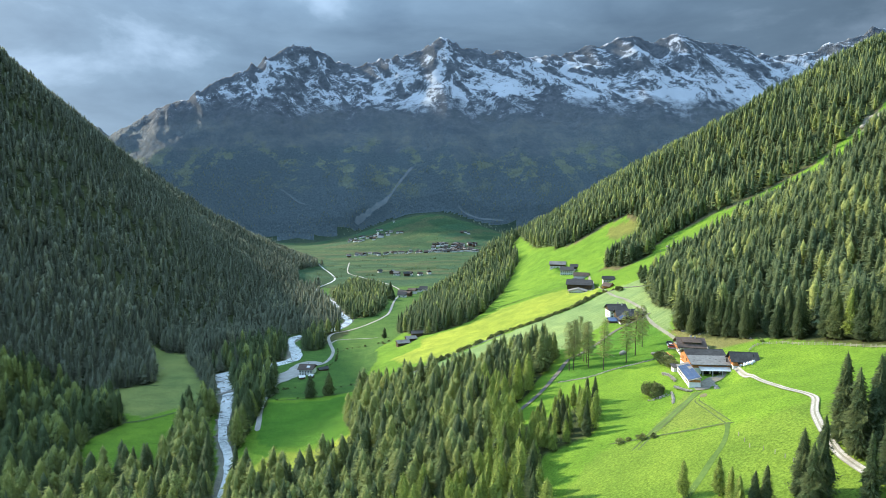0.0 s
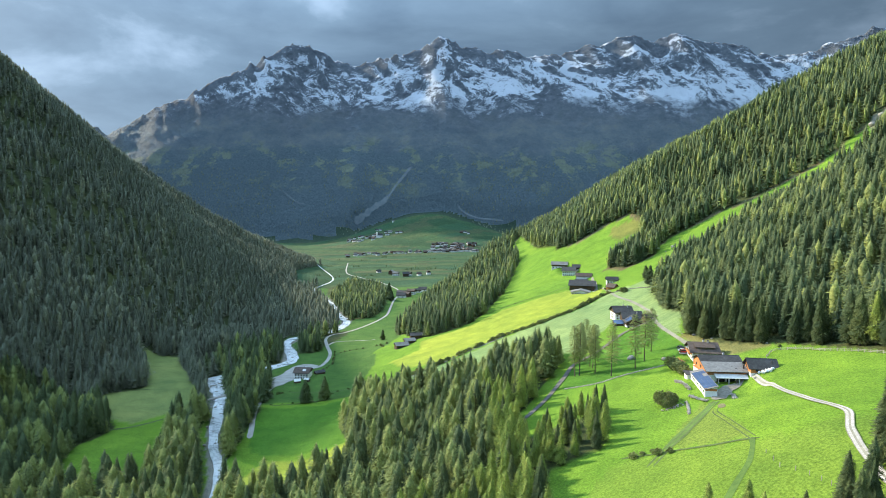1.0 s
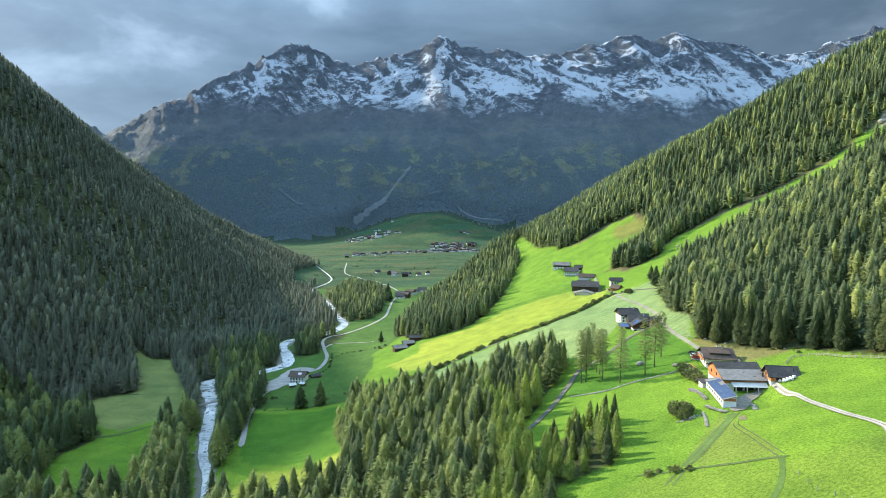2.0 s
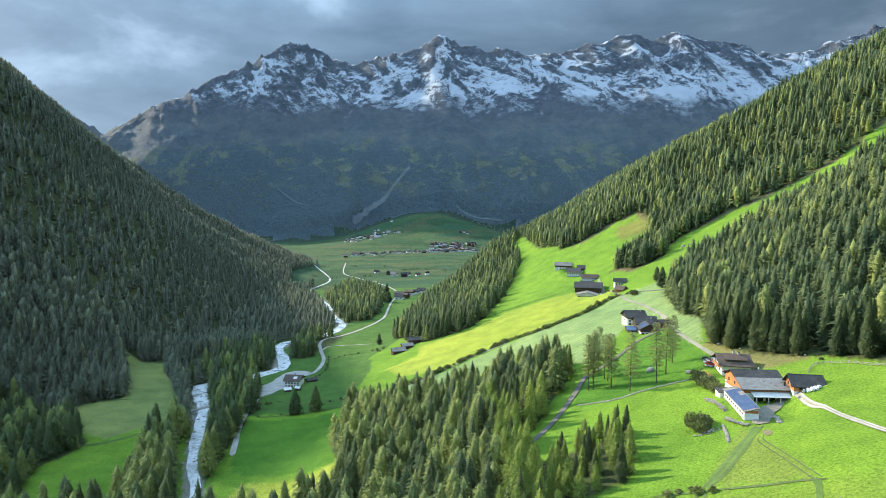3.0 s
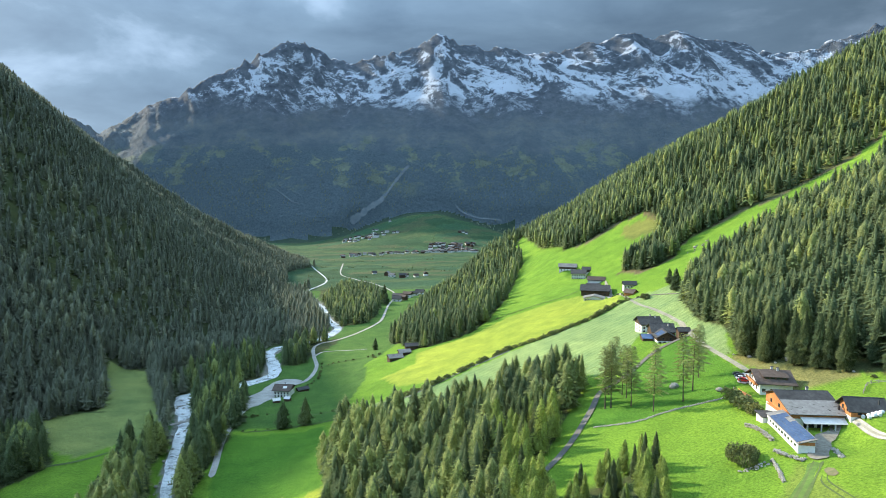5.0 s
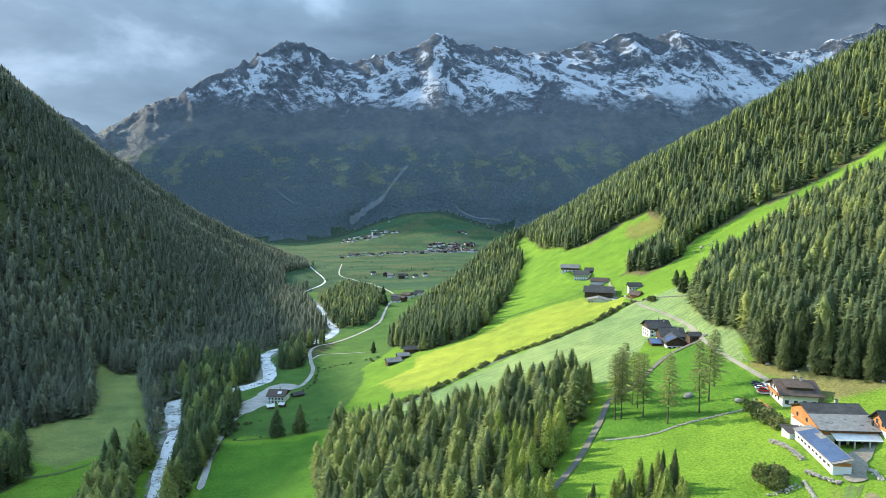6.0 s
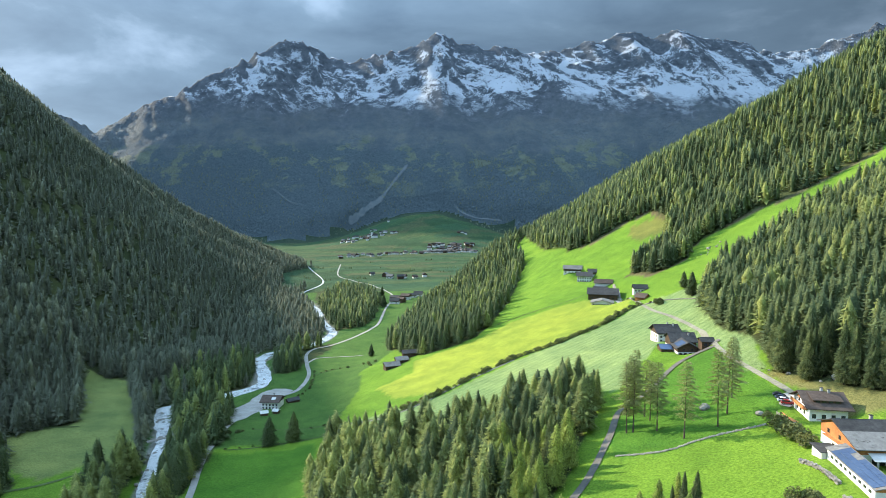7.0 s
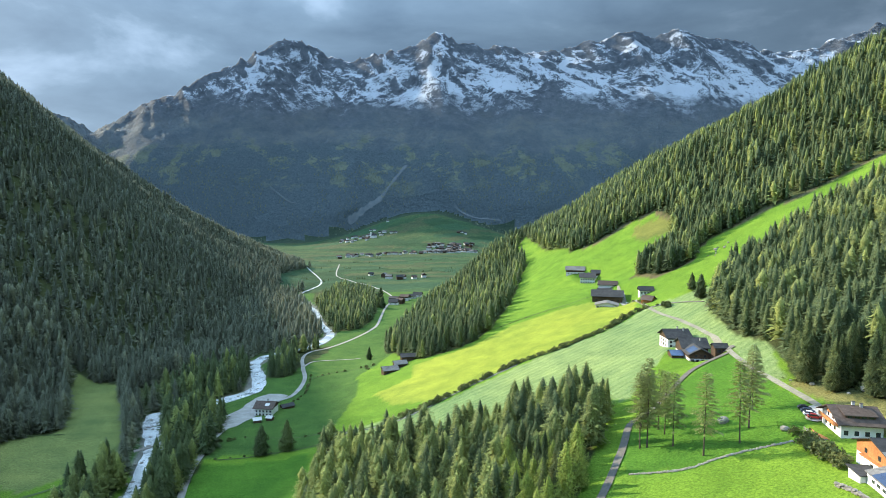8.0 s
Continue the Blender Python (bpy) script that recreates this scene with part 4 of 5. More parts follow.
# the low annex with solar panels
annex = stand("annex", 104.0, 249.5, 27.0, -10.6, "low white annex with blue solar panels on its roof", "building")
bm = prism(((-2.2, -2.5), (-2.2, 2.8), (2.2, 4.1), (2.2, -2.5)), -12.2, 12.2)
bmesh.ops.transform(bm, matrix=Matrix(((0, 1, 0, 0), (1, 0, 0, 0), (0, 0, 1, 0), (0, 0, 0, 1))), verts=bm.verts[:])
bmesh.ops.recalc_face_normals(bm, faces=bm.faces[:])
part("wall", bm, PLASTER, annex)
bm = bmesh.new()
bmesh.ops.create_cube(bm, size=1.0, matrix=pose(0, 0, 3.68, 0, -16.4, 0) @ Matrix.Diagonal((5.3, 25.6, 0.2, 1)))
part("roof_slope", bm, ROOF_GREY, annex)
panel_bm = bmesh.new()
bmesh.ops.create_cube(panel_bm, size=1.0, matrix=Matrix.Diagonal((1.58, 1.02, 0.06, 1)))
panel_mesh = bpy.data.meshes.new("solar_panel")
panel_bm.to_mesh(panel_mesh)
panel_bm.free()
panel_mesh.materials.append(SOLAR)
for i in range(3):
    for j in range(20):
        if i == 2 and 12 < j < 17:
            continue
        p = new("solar_panel", panel_mesh)
        p.parent = annex
        p.matrix_basis = pose(0, 0, 3.68, 0, -16.4, 0) @ pose(-1.68 + i * 1.64, -11.2 + j * 1.07, 0.17)
for j in range(9):
    w = part("window", box(-2.24, -10 + j * 2.4, 1.7, 0.1, 1.2, 0.7), GLASS, annex)
part("gable_board", box(0.0, -12.26, 2.9, 4.2, 0.1, 0.9), NEW_WOOD, annex, "brown boarded gable end")
lean = stand("lean_to", 105.6, 265.0, 26.0, -10.6, "low dark-roofed lean-to between barn and stone wall", "shed")
part("wall", box(0, 0, 0.3, 4.4, 6.0, 4.6), PLASTER, lean)
part("roof", box(0, 0, 2.75, 5.6, 7.2, 0.25, 0.05), ROOF_DARK, lean)

home = house("farmhouse", "white farmhouse with brown roof, wide dormer and wooden balcony", "house", 123.6, 296.0, 27.4, -12, 11.0, 7.2, 6.0, 4.4, 7.2, None, 3.0, PLASTER, None, None, ROOF_BROWN, 1.4, 0.3,
             (*rows_of(4, 8.4, 1.4), *rows_of(4, 8.4, -0.9)), ((-3.0, 1.5, 1.0, 1.2), (0, 1.5, 1.0, 1.2), (3, 1.5, 1.0, 1.2), (-1.6, 4.3, 0.9, 1.1), (1.6, 4.3, 0.9, 1.1)), ((0.5, 0.4), (2.2, -0.8)))
dormer = part("dormer", prism(((-5.4, 4.4), (-5.4, 6.2), (-0.6, 7.3), (-0.6, 5.2)), -3.8, 4.2), OLD_WOOD, home, "dark boarded dormer")
part("dormer_roof", slab(-6.0, 6.3, -0.3, 7.62, -4.3, 4.7, 0.2), ROOF_BROWN, dormer)
for i in range(4):
    part("pane", box(-2.6 + i * 1.9, -5.43, 5.5, 1.2, 0.08, 0.8), GLASS, dormer)
bal = part("balcony", box(-6.2, 0.0, 2.9, 1.4, 11.0, 0.2), NEW_WOOD, home, "orange wooden balcony")
part("railing", box(-6.8, 0.0, 3.5, 0.08, 11.0, 0.9), NEW_WOOD, bal)
part("gable_board", prism(((-4.2, 4.8), (0, 6.9), (3.8, 4.8)), -5.6, -5.52), NEW_WOOD, home)
deck = stand("terrace", 114.6, 295.0, 26.0, -12, "orange-brown wooden terrace beside the farmhouse", "terrace")
for i in range(14):
    part("plank", box(-1.9 + i * 0.29, 0, 0.1 + 0.5, 0.26, 9.0, 0.12), NEW_WOOD, deck)
part("wall", box(0, 0, -0.3, 4.0, 9.0, 1.6), CONCRETE, deck)

cabin = house("chalet", "wooden chalet with orange gable, dark roof and log walls", "house", 130.0, 255.6, 31.2, -11, 9.6, 3.8, 3.6, 3.3, 5.9, None, 3.0, PLASTER, NEW_WOOD, 0.9, ROOF_DARK, 1.1, 0.26,
      ((-2.5, 2.2, 0.9, 0.9), (0.8, 2.2, 0.9, 0.9)), ((-1.5, 2.6, 0.9, 1.1), (1.5, 2.6, 0.9, 1.1), (0, 4.6, 0.8, 0.9)), ())
part("stove_pipe", box(3.4, -2.2, 5.2, 0.28, 0.28, 1.8), ROOF_DARK, cabin, "thin black stove pipe")

# the farm on the bend of the road
house("farmhouse", "white farmhouse with dark solar roof and wooden balcony", "house", 131.0, 449.5, 18.0, 0, 12.5, 6.5, 6.0, 5.4, 8.6, None, 3.0, PLASTER, OLD_WOOD, 4.2, ROOF_DARK, 1.2, 0.3,
      (*rows_of(4, 9, 2.8), *rows_of(4, 9, 0.6)), (*rows_of(3, 7, 2.8), *rows_of(3, 7, 0.6)), ((1.5, 0.5), (4.0, -1.5)))
house("barn", "grey-roofed wooden barn behind a gabled front", "barn", 131.0, 427.0, 18.2, -6, 12.5, 6.0, 6.5, 5.0, 8.4, None, 3.0, PLASTER, OLD_WOOD, 1.6, ROOF_DARK, 1.0, 0.3, (), (), ((3.5, -2.0),))
farm = house("barn", "dark wooden gabled barn front on white base", "barn", 128.8, 415.5, 18.2, 84, 10.5, 5.2, 5.2, 3.8, 6.6, None, 3.0, PLASTER, OLD_WOOD, 1.7, ROOF_DARK, 1.0, 0.3,
             (), (*rows_of(4, 7.5, 0.6, 1.2, 1.2), (-2, 3.0, 1.0, 1.0), (2, 3.0, 1.0, 1.0)), ())
for i in range(6):
    part("solar_panel", slab(0.9, 6.55, 4.9, 4.42, -4.6 + i * 1.25, -3.45 + i * 1.25, 0.06), SOLAR, farm)
lean = house("shed", "open wooden lean-to with blue solar roof", "shed", 120.5, 422.0, 16.8, -6, 5.5, 4.2, 4.2, 3.0, 4.6, None, 2.5, OLD_WOOD, None, None, SOLAR, 0.5, 0.18)
house("garage", "small dark timber garage with grey roof", "garage", 136.0, 407.0, 23.9, -4, 6.0, 2.8, 2.8, 3.0, 4.4, None, 5.0, OLD_WOOD, None, None, ROOF_DARK, 0.7, 0.22, ((-1.3, 1.3, 1.6, 1.5), (1.3, 1.3, 1.6, 1.5)))

# the hamlet above the hay field
house("barn", "long dark wooden barn above the hay field", "barn", 146.5, 638.0, 13.0, -17, 25.0, 8.5, 8.0, 5.2, 9.2, None, 6.0, OLD_WOOD, None, None, ROOF_DARK, 1.3, 0.35, (*rows_of(5, 18, 1.6, 1.4, 1.1),), ())
house("stable", "white stable with pale shallow gable under the barn", "stable", 138.5, 611.0, 11.6, 73, 13.0, 8.6, 8.6, 3.0, 5.0, None, 4.0, PLASTER, None, None, ROOF_GREY, 1.2, 0.25, (), (*rows_of(7, 14, 1.1, 1.2, 1.4),))
house("farmhouse", "large white farmhouse with two rows of windows", "house", 151.5, 728.0, 18.0, -15, 14.5, 8.0, 8.0, 6.0, 9.2, None, 6.0, PLASTER, None, None, ROOF_DARK, 1.2, 0.3,
      (*rows_of(6, 12, 3.8), *rows_of(6, 12, 0.8)), (*rows_of(3, 9, 3.8), *rows_of(3, 9, 0.8)), ((1.0, 0.6),))
house("barn", "white barn with weathered grey roof", "barn", 148.0, 768.0, 22.5, -15, 19.0, 6.5, 6.5, 4.6, 7.6, None, 6.0, PLASTER, OLD_WOOD, 2.2, ROOF_GREY, 1.2, 0.3, (*rows_of(5, 14, 0.9),), ())
house("shed", "timber shed with dark roof behind the farmhouse", "shed", 164.0, 740.0, 22.0, -10, 10.0, 5.0, 5.0, 4.6, 7.2, None, 4.0, PLASTER, OLD_WOOD, 1.8, ROOF_DARK, 1.2, 0.3, (), ())
house("stable", "low white stable with grey roof beside the yard", "stable", 154.5, 664.0, 15.0, -18, 18.0, 4.5, 4.5, 3.0, 5.2, None, 5.0, PLASTER, None, None, ROOF_DARK, 1.0, 0.25, (*rows_of(6, 14, 1.2),), ())
house("cottage", "small white cottage with dark roof on the meadow", "house", 166.0, 598.0, 25.0, -8, 10.5, 3.6, 3.6, 3.4, 5.8, None, 3.5, PLASTER, OLD_WOOD, 2.6, ROOF_DARK, 0.9, 0.25, (*rows_of(4, 7.5, 1.2),), ())
house("chalet", "small orange wooden chalet beside the road", "house", 157.5, 567.0, 22.8, -50, 8.0, 3.4, 3.4, 2.8, 5.2, None, 3.0, NEW_WOOD, None, None, ROOF_BROWN, 1.0, 0.25, (), ((0, 1.4, 1.4, 1.2),))

# field barns and the house by the river
house("field_barn", "grey-roofed timber field barn on the meadow", "barn", -41.0, 601.0, -40.2, 20, 12.0, 4.6, 4.6, 3.4, 5.4, None, 3.5, OLD_WOOD, None, None, ROOF_GREY, 1.0, 0.25, ((-3, 0.8, 2.0, 1.6),), ())
house("field_barn", "grey-roofed timber field barn on the meadow", "barn", -33.5, 612.0, -38.2, 20, 10.0, 4.0, 4.0, 3.4, 5.2, None, 3.5, OLD_WOOD, None, None, ROOF_GREY, 0.9, 0.25)
house("field_barn", "dark-roofed timber field barn on the meadow", "barn", -27.5, 628.0, -36.0, 12, 12.0, 4.2, 4.2, 3.2, 5.0, None, 3.5, OLD_WOOD, None, None, ROOF_DARK, 0.9, 0.25)
inn = house("farmhouse", "white house with brown roof beside the river", "house", -124.0, 539.5, -52.0, -6, 12.5, 6.0, 6.0, 5.6, 8.4, None, 2.0, PLASTER, OLD_WOOD, 4.6, ROOF_BROWN, 1.3, 0.3,
            (*rows_of(5, 10, 3.2), *rows_of(5, 10, 0.9)), (*rows_of(3, 8, 3.2), *rows_of(3, 8, 0.9)), ((1.0, 0.5),))
part("skylight", slab(-4.6, 6.75, -2.2, 7.85, 0.5, 3.6, 0.06), SHEET, inn, "pale roof light")
house("shed", "small grey-roofed shed below the white house", "shed", -124.5, 518.5, -51.0, 25, 5.0, 2.2, 2.2, 2.0, 3.2, None, 1.5, OLD_WOOD, None, None, SHEET, 0.5, 0.15)
house("shed", "small pale-roofed hut below the white house", "shed", -117.0, 523.0, -51.0, -15, 4.0, 1.8, 1.8, 1.8, 2.8, None, 1.5, OLD_WOOD, None, None, SHEET, 0.5, 0.15)
house("shed", "long dark timber shed beside the white house", "shed", -112.5, 552.0, -53.0, 40, 9.0, 2.5, 2.5, 2.2, 3.6, None, 1.5, OLD_WOOD, None, None, ROOF_DARK, 0.6, 0.18)
house("house", "long low white house with brown roof in the hamlet", "house", 156, 671, ground(156, 671) - 0.3, -20, 16, 4, 4, 3.4, 6.0, None, 3, PLASTER, OLD_WOOD, 2.6, ROOF_BROWN, 1.0, 0.3)
house("hut", "white alpine hut with dark roof on the wooded spur", "house", 236, 1158, ground(236, 1158) + 1, -10, 14, 5, 5, 5, 8, None, 6, PLASTER, OLD_WOOD, 3, ROOF_DARK, 1.2, 0.3)
house("hut", "small timber hut on the wooded spur", "house", 252, 1200, ground(252, 1200) + 2, -10, 10, 4, 4, 5, 8, None, 6, OLD_WOOD, None, None, ROOF_BROWN, 1.2, 0.3)


def far_house(x, y, rng, group, big=1.0):
    """A plain village house, a few paces long, seen from far away."""
    L, w, e = rng.uniform(10, 17) * big, rng.uniform(4.5, 6.5) * big, rng.uniform(5, 8) * big
    wood = rng.random() < 0.12
    roof = rng.choice((ROOF_DARK, ROOF_GREY, ROOF_BROWN, ROOF_DARK))
    label = "distant timber house with pitched roof in the valley" if wood else "distant white house with pitched roof in the valley"
    return house("village_house", label, "house", x, y, ground(x, y), rng.uniform(-30, 30) + (90 if rng.random() < 0.3 else 0), L, w, w, e, e + rng.uniform(2.4, 4), None, 4,
                 PLASTER if not wood else OLD_WOOD, OLD_WOOD if not wood else None, e * 0.7, roof, 1.2, 0.4, ((-L * 0.25, 2.2, 1.6, 1.6), (L * 0.25, 2.2, 1.6, 1.6)), (), (), group)


VR = random.Random(77)
for x, y in ((-77, 1128), (-67, 1145), (-61, 1186), (-50, 1212), (-80, 1180), (-40, 1230)):
    far_house(x, y, VR, "hamlet houses")
for x, y in ((-125, 1612), (-97, 1590), (-90, 1612), (-62, 1606), (-38, 1630), (-140, 1650), (-180, 1700)):
    far_house(x, y, VR, "field hamlet houses")
for i in range(52):
    t = i / 51
    far_house(-380 + 470 * t + VR.uniform(-14, 14), 2400 + 270 * t + VR.uniform(-50, 75), VR, "village houses", 1.0)
for i in range(70):
    far_house(VR.uniform(-50, 155), VR.uniform(2590, 2800), VR, "village houses", 1.25)
for i in range(24):
    far_house(VR.uniform(-470, -230), 3010 + VR.uniform(-70, 90), VR, "upper village houses", 1.15)
for x, y in ((-352, 3227), (-330, 3200), (-277, 3385), (96, 3037), (114, 3050), (130, 3030), (-230, 3045), (-210, 3040)):
    far_house(x, y, VR, "upper village houses")
church = house("church", "distant white village church", "church", -310, 2990, ground(-310, 2990), 10, 26, 7, 7, 11, 18, None, 4, PLASTER, None, None, ROOF_DARK, 0.8, 0.4)
part("tower", box(-15, 0, 12, 7, 7, 30), PLASTER, church)


# ---- near trees, one by one ----
def mesh_part(name, v, f, material, parent):
    ob = new(name, mesh_of(name, v, f, material))
    ob.parent = parent
    return ob


def trunk_points(h, r, sides=6, bend=0.0, rings=6):
    v, f = [], []
    for k in range(rings):
        t = k / (rings - 1)
        for j in range(sides):
            a = 6.283 * j / sides
            rr = r * (1 - 0.93 * t) * (1.35 if k == 0 else 1)
            v.append((math.cos(a) * rr + bend * math.sin(3 * t), math.sin(a) * rr, h * t - (0.6 if k == 0 else 0)))
        if k:
            o = (k - 1) * sides
            f += [(o + j, o + (j + 1) % sides, o + sides + (j + 1) % sides, o + sides + j) for j in range(sides)]
    return v, f


def spruce_master(rng, h, wide, larch=False):
    if larch:
        ob = stand("larch_tree", 0, 0, -500, 0, "broad pale green larch in the near wood", "tree", "conifers of the near wood")
    else:
        ob = stand("spruce_tree", 0, 0, -500, 0, "tall dark green spruce on the valley side", "tree", "conifers of the near wood")
    v, f = trunk_points(h * 0.96, h * 0.012)
    mesh_part("trunk", v, f, BARK, ob)
    v, f = crown(rng, 1550, 7, 7, wide, 0.1 if larch else 0.04, rng.uniform(0.42, 0.58) if larch else rng.uniform(0.6, 0.85), 0.037, 0.6 if larch else 0.15)
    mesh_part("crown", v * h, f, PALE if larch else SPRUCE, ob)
    return ob


def larch_master(rng, h):
    """A slender larch: bare lower stem, thin level limbs with sparse sprays."""
    ob = stand("larch_tree", 0, 0, -500, 0, "slender sparse yellow-green larch on the meadow", "tree", "larches on the meadow")
    v, f = trunk_points(h, h * 0.0095, 7, 0.12, 9)
    mesh_part("trunk", v, f, BARK, ob)
    bv, bf, cv, cf = [], [], [], []
    for k in range(110):
        t = 0.26 + 0.72 * (k / 109) ** 0.9
        z, a = h * t, k * 2.4 + rng.uniform(-0.4, 0.4)
        reach = h * 0.235 * (1 - (t - 0.26) / 0.75) ** 0.75 * rng.uniform(0.5, 1.1) + 0.25
        if t < 0.42:
            reach *= rng.uniform(0.3, 0.9)
        ca, sa = math.cos(a), math.sin(a)
        droop = rng.uniform(-0.1, 0.45) * reach
        o = len(bv)
        for s, r in ((0, 0.035), (1, 0.01)):
            for q in range(3):
                b = 2.09 * q
                bv.append((ca * reach * s - sa * math.cos(b) * r, sa * reach * s + ca * math.cos(b) * r, z - droop * s + math.sin(b) * r))
        bf += [(o + q, o + (q + 1) % 3, o + 3 + (q + 1) % 3, o + 3 + q) for q in range(3)]
        for m in range(int(7 + reach * 8)):
            s = rng.uniform(0.2, 1.02)
            px, py, pz = ca * reach * s, sa * reach * s, z - droop * s
            b, l2, w = a + rng.choice((-1, 1)) * rng.uniform(0.4, 1.3), rng.uniform(0.4, 1.1), rng.uniform(0.05, 0.1)
            cb, sb = math.cos(b), math.sin(b)
            dz = rng.uniform(-0.35, 0.15)
            o = len(cv)
            cv += [(px, py, pz), (px + cb * l2 * .5 - sb * w, py + sb * l2 * .5 + cb * w, pz + dz * .4 + 0.05), (px + cb * l2, py + sb * l2, pz + dz), (px + cb * l2 * .5 + sb * w, py + sb * l2 * .5 - cb * w, pz + dz * .4 - 0.05)]
            cf += [(o, o + 1, o + 2), (o, o + 2, o + 3)]
    mesh_part("limb", bv, bf, BARK, ob)
    mesh_part("crown", cv, cf, LARCH, ob)
    return ob


def bush_master(rng, r, flakes=260, leaf=1.0):
    """A shrub of many leaf flakes with a ragged outline."""
    ob = stand("bush", 0, 0, -500, 0, "rounded green bush at the edge of the meadow", "bush", "bushes along the field edges")
    v, f = [], []
    for k in range(flakes):
        a, u = rng.uniform(0, 6.283), rng.uniform(-0.15, 1.0)
        rr = r * rng.uniform(0.7, 1.05) * (1 + 0.16 * math.sin(3 * a + 5 * r) + 0.12 * math.sin(5 * u + 2 * a))
        e = math.sqrt(max(0.0, 1 - u * u))
        p = Vector((math.cos(a) * rr * e, math.sin(a) * rr * e, 0.25 * r + rr * u * 0.95))
        s = r * rng.uniform(0.09, 0.2) * leaf
        n1 = Vector((rng.uniform(-1, 1), rng.uniform(-1, 1), rng.uniform(-1, 1))).normalized()
        n2 = n1.cross(Vector((rng.uniform(-1, 1), rng.uniform(-1, 1), rng.uniform(-1, 1)))).normalized()
        o = len(v)
        v += [p + n1 * s, p + n2 * s, p - n1 * s, p - n2 * s * 0.8 + Vector((0, 0, s * 0.4))]
        f += [(o, o + 1, o + 2), (o, o + 2, o + 3)]
    mesh_part("foliage", v, f, HEDGE, ob)
    tv, tf = trunk_points(r * 0.9, r * 0.05, 5, 0, 3)
    mesh_part("stem", tv, tf, BARK, ob)
    return ob


TR = random.Random(19)
SPRUCES = [spruce_master(TR, 22, TR.uniform(0.16, 0.22)) for _ in range(5)]
PALES = [spruce_master(TR, 21, TR.uniform(0.18, 0.23), True) for _ in range(5)]
LARCHES = [larch_master(TR, 21) for _ in range(3)]
BUSHES = [bush_master(TR, TR.uniform(1.2, 1.7)) for _ in range(4)]
WILLOW = [bush_master(TR, 3.4, 2600, 0.42)]


def place(masters, x, y, k=None, turn=None, lift=0.0, label="", group=""):
    m = masters[TR.randrange(len(masters))]
    k = k or TR.uniform(0.75, 1.12)
    ob = copy_thing(m, pose(x, y, ground(x, y) + lift, TR.uniform(-1.5, 1.5), TR.uniform(-1.5, 1.5), TR.uniform(0, 360) if turn is None else turn))
    ob.scale = (k * TR.uniform(0.92, 1.1), k * TR.uniform(0.92, 1.1), k)
    return tagged(ob, label, group=group)


for x, y in NEAR_TREES:
    place(PALES if TR.random() < (0.68 if x < 80 else 0.03) else SPRUCES, x, y, TR.uniform(0.46, 0.7) if 30 < x < 80 and y < 262 else None)
# single conifers round the near meadow
for x, y, k in ((100.4, 146.2, 1.08), (98.8, 138.6, 1.02), (103, 137.7, 1.08), (107, 142, 1.0), (84.2, 129.1, 0.95), (82.6, 133.1, 0.78), (80.7, 126.7, 0.78), (89.3, 120.8, 0.78), (96, 124, 0.9), (104, 129, 1.0),
                (64.2, 154.7, 0.5), (70.7, 148.5, 0.5), (70.7, 142.5, 0.5), (70.3, 137.2, 0.5), (72.9, 135.8, 0.5), (75.8, 135.7, 0.5), (110, 134, 1.0)):
    place(SPRUCES if x > 71 else PALES, x, y, k)
WIDE = [spruce_master(TR, 22, 0.36) for _ in range(2)]
for x, y, k in ((-103, 456.5, 0.84), (-90, 463, 0.88), (-69, 697, 0.62), (-92, 1087, 1.0), (-110, 1246, 0.9), (-97, 1100, 0.8), (182, 548, 0.6), (176, 520, 0.8)):
    place(WIDE, x, y, k, label="dark single spruce standing on the meadow", group="single spruces")
for x, y in ((69.4, 324), (71.5, 322.7), (80.6, 349.4), (80.2, 335.8), (80.1, 329.5), (78.2, 316.9), (82.7, 303.8), (95, 305.6), (102.4, 314.3), (110.4, 327.4), (76, 342)):
    place(LARCHES, x, y, TR.uniform(1.08, 1.32))
# bushes: the hedge on the terrace edge and along the farm wall
for line, step, size in ((((-30, 467), (3, 481), (29, 499), (52, 512), (78, 513), (111, 527), (126, 539), (140, 550), (150, 552)), 1.7, 1.55),
                         (((110, 302), (108, 290), (107.5, 281), (106.6, 274)), 2.2, 1.9),
                         (((59.6, 207.4), (67.4, 203.2), (72.7, 196.1)), 2.6, 0.8),
                         (((140, 552), (152, 549), (162, 541)), 5.0, 0.9),
                         (((-123, 487), (-94, 485.5), (-75, 484), (-52, 471)), 11.0, 0.6),
                         (((-127, 451), (-112, 454.5), (-92, 463)), 6.0, 0.7),
                         (((-113, 632), (-104, 645), (-94, 657), (-78, 660), (-60, 655)), 6.0, 0.8),
                         (((-113, 560), (-108, 585), (-110, 615), (-117, 650)), 4.0, 0.8),
                         (((47, 646), (70, 654), (95, 654), (117, 652)), 7.0, 0.5),
                         (((-150, 488), (-138, 478), (-128, 484)), 3.5, 1.0),
                         (((-68, 650), (-62, 640), (-55, 628)), 4.0, 0.9),
                         (((150, 552), (154, 575), (150, 590)), 5.0, 0.8)):
    hx, hy = spline(line, step)
    for x, y in zip(hx, hy):
        if TR.random() < 0.82:
            place(BUSHES, x + TR.uniform(-1, 1), y + TR.uniform(-1, 1), size * TR.uniform(0.6, 1.25))
place(WILLOW, 87.2, 243.0, 1.25, label="large round willow bush above a pile of stones", group="single bushes")
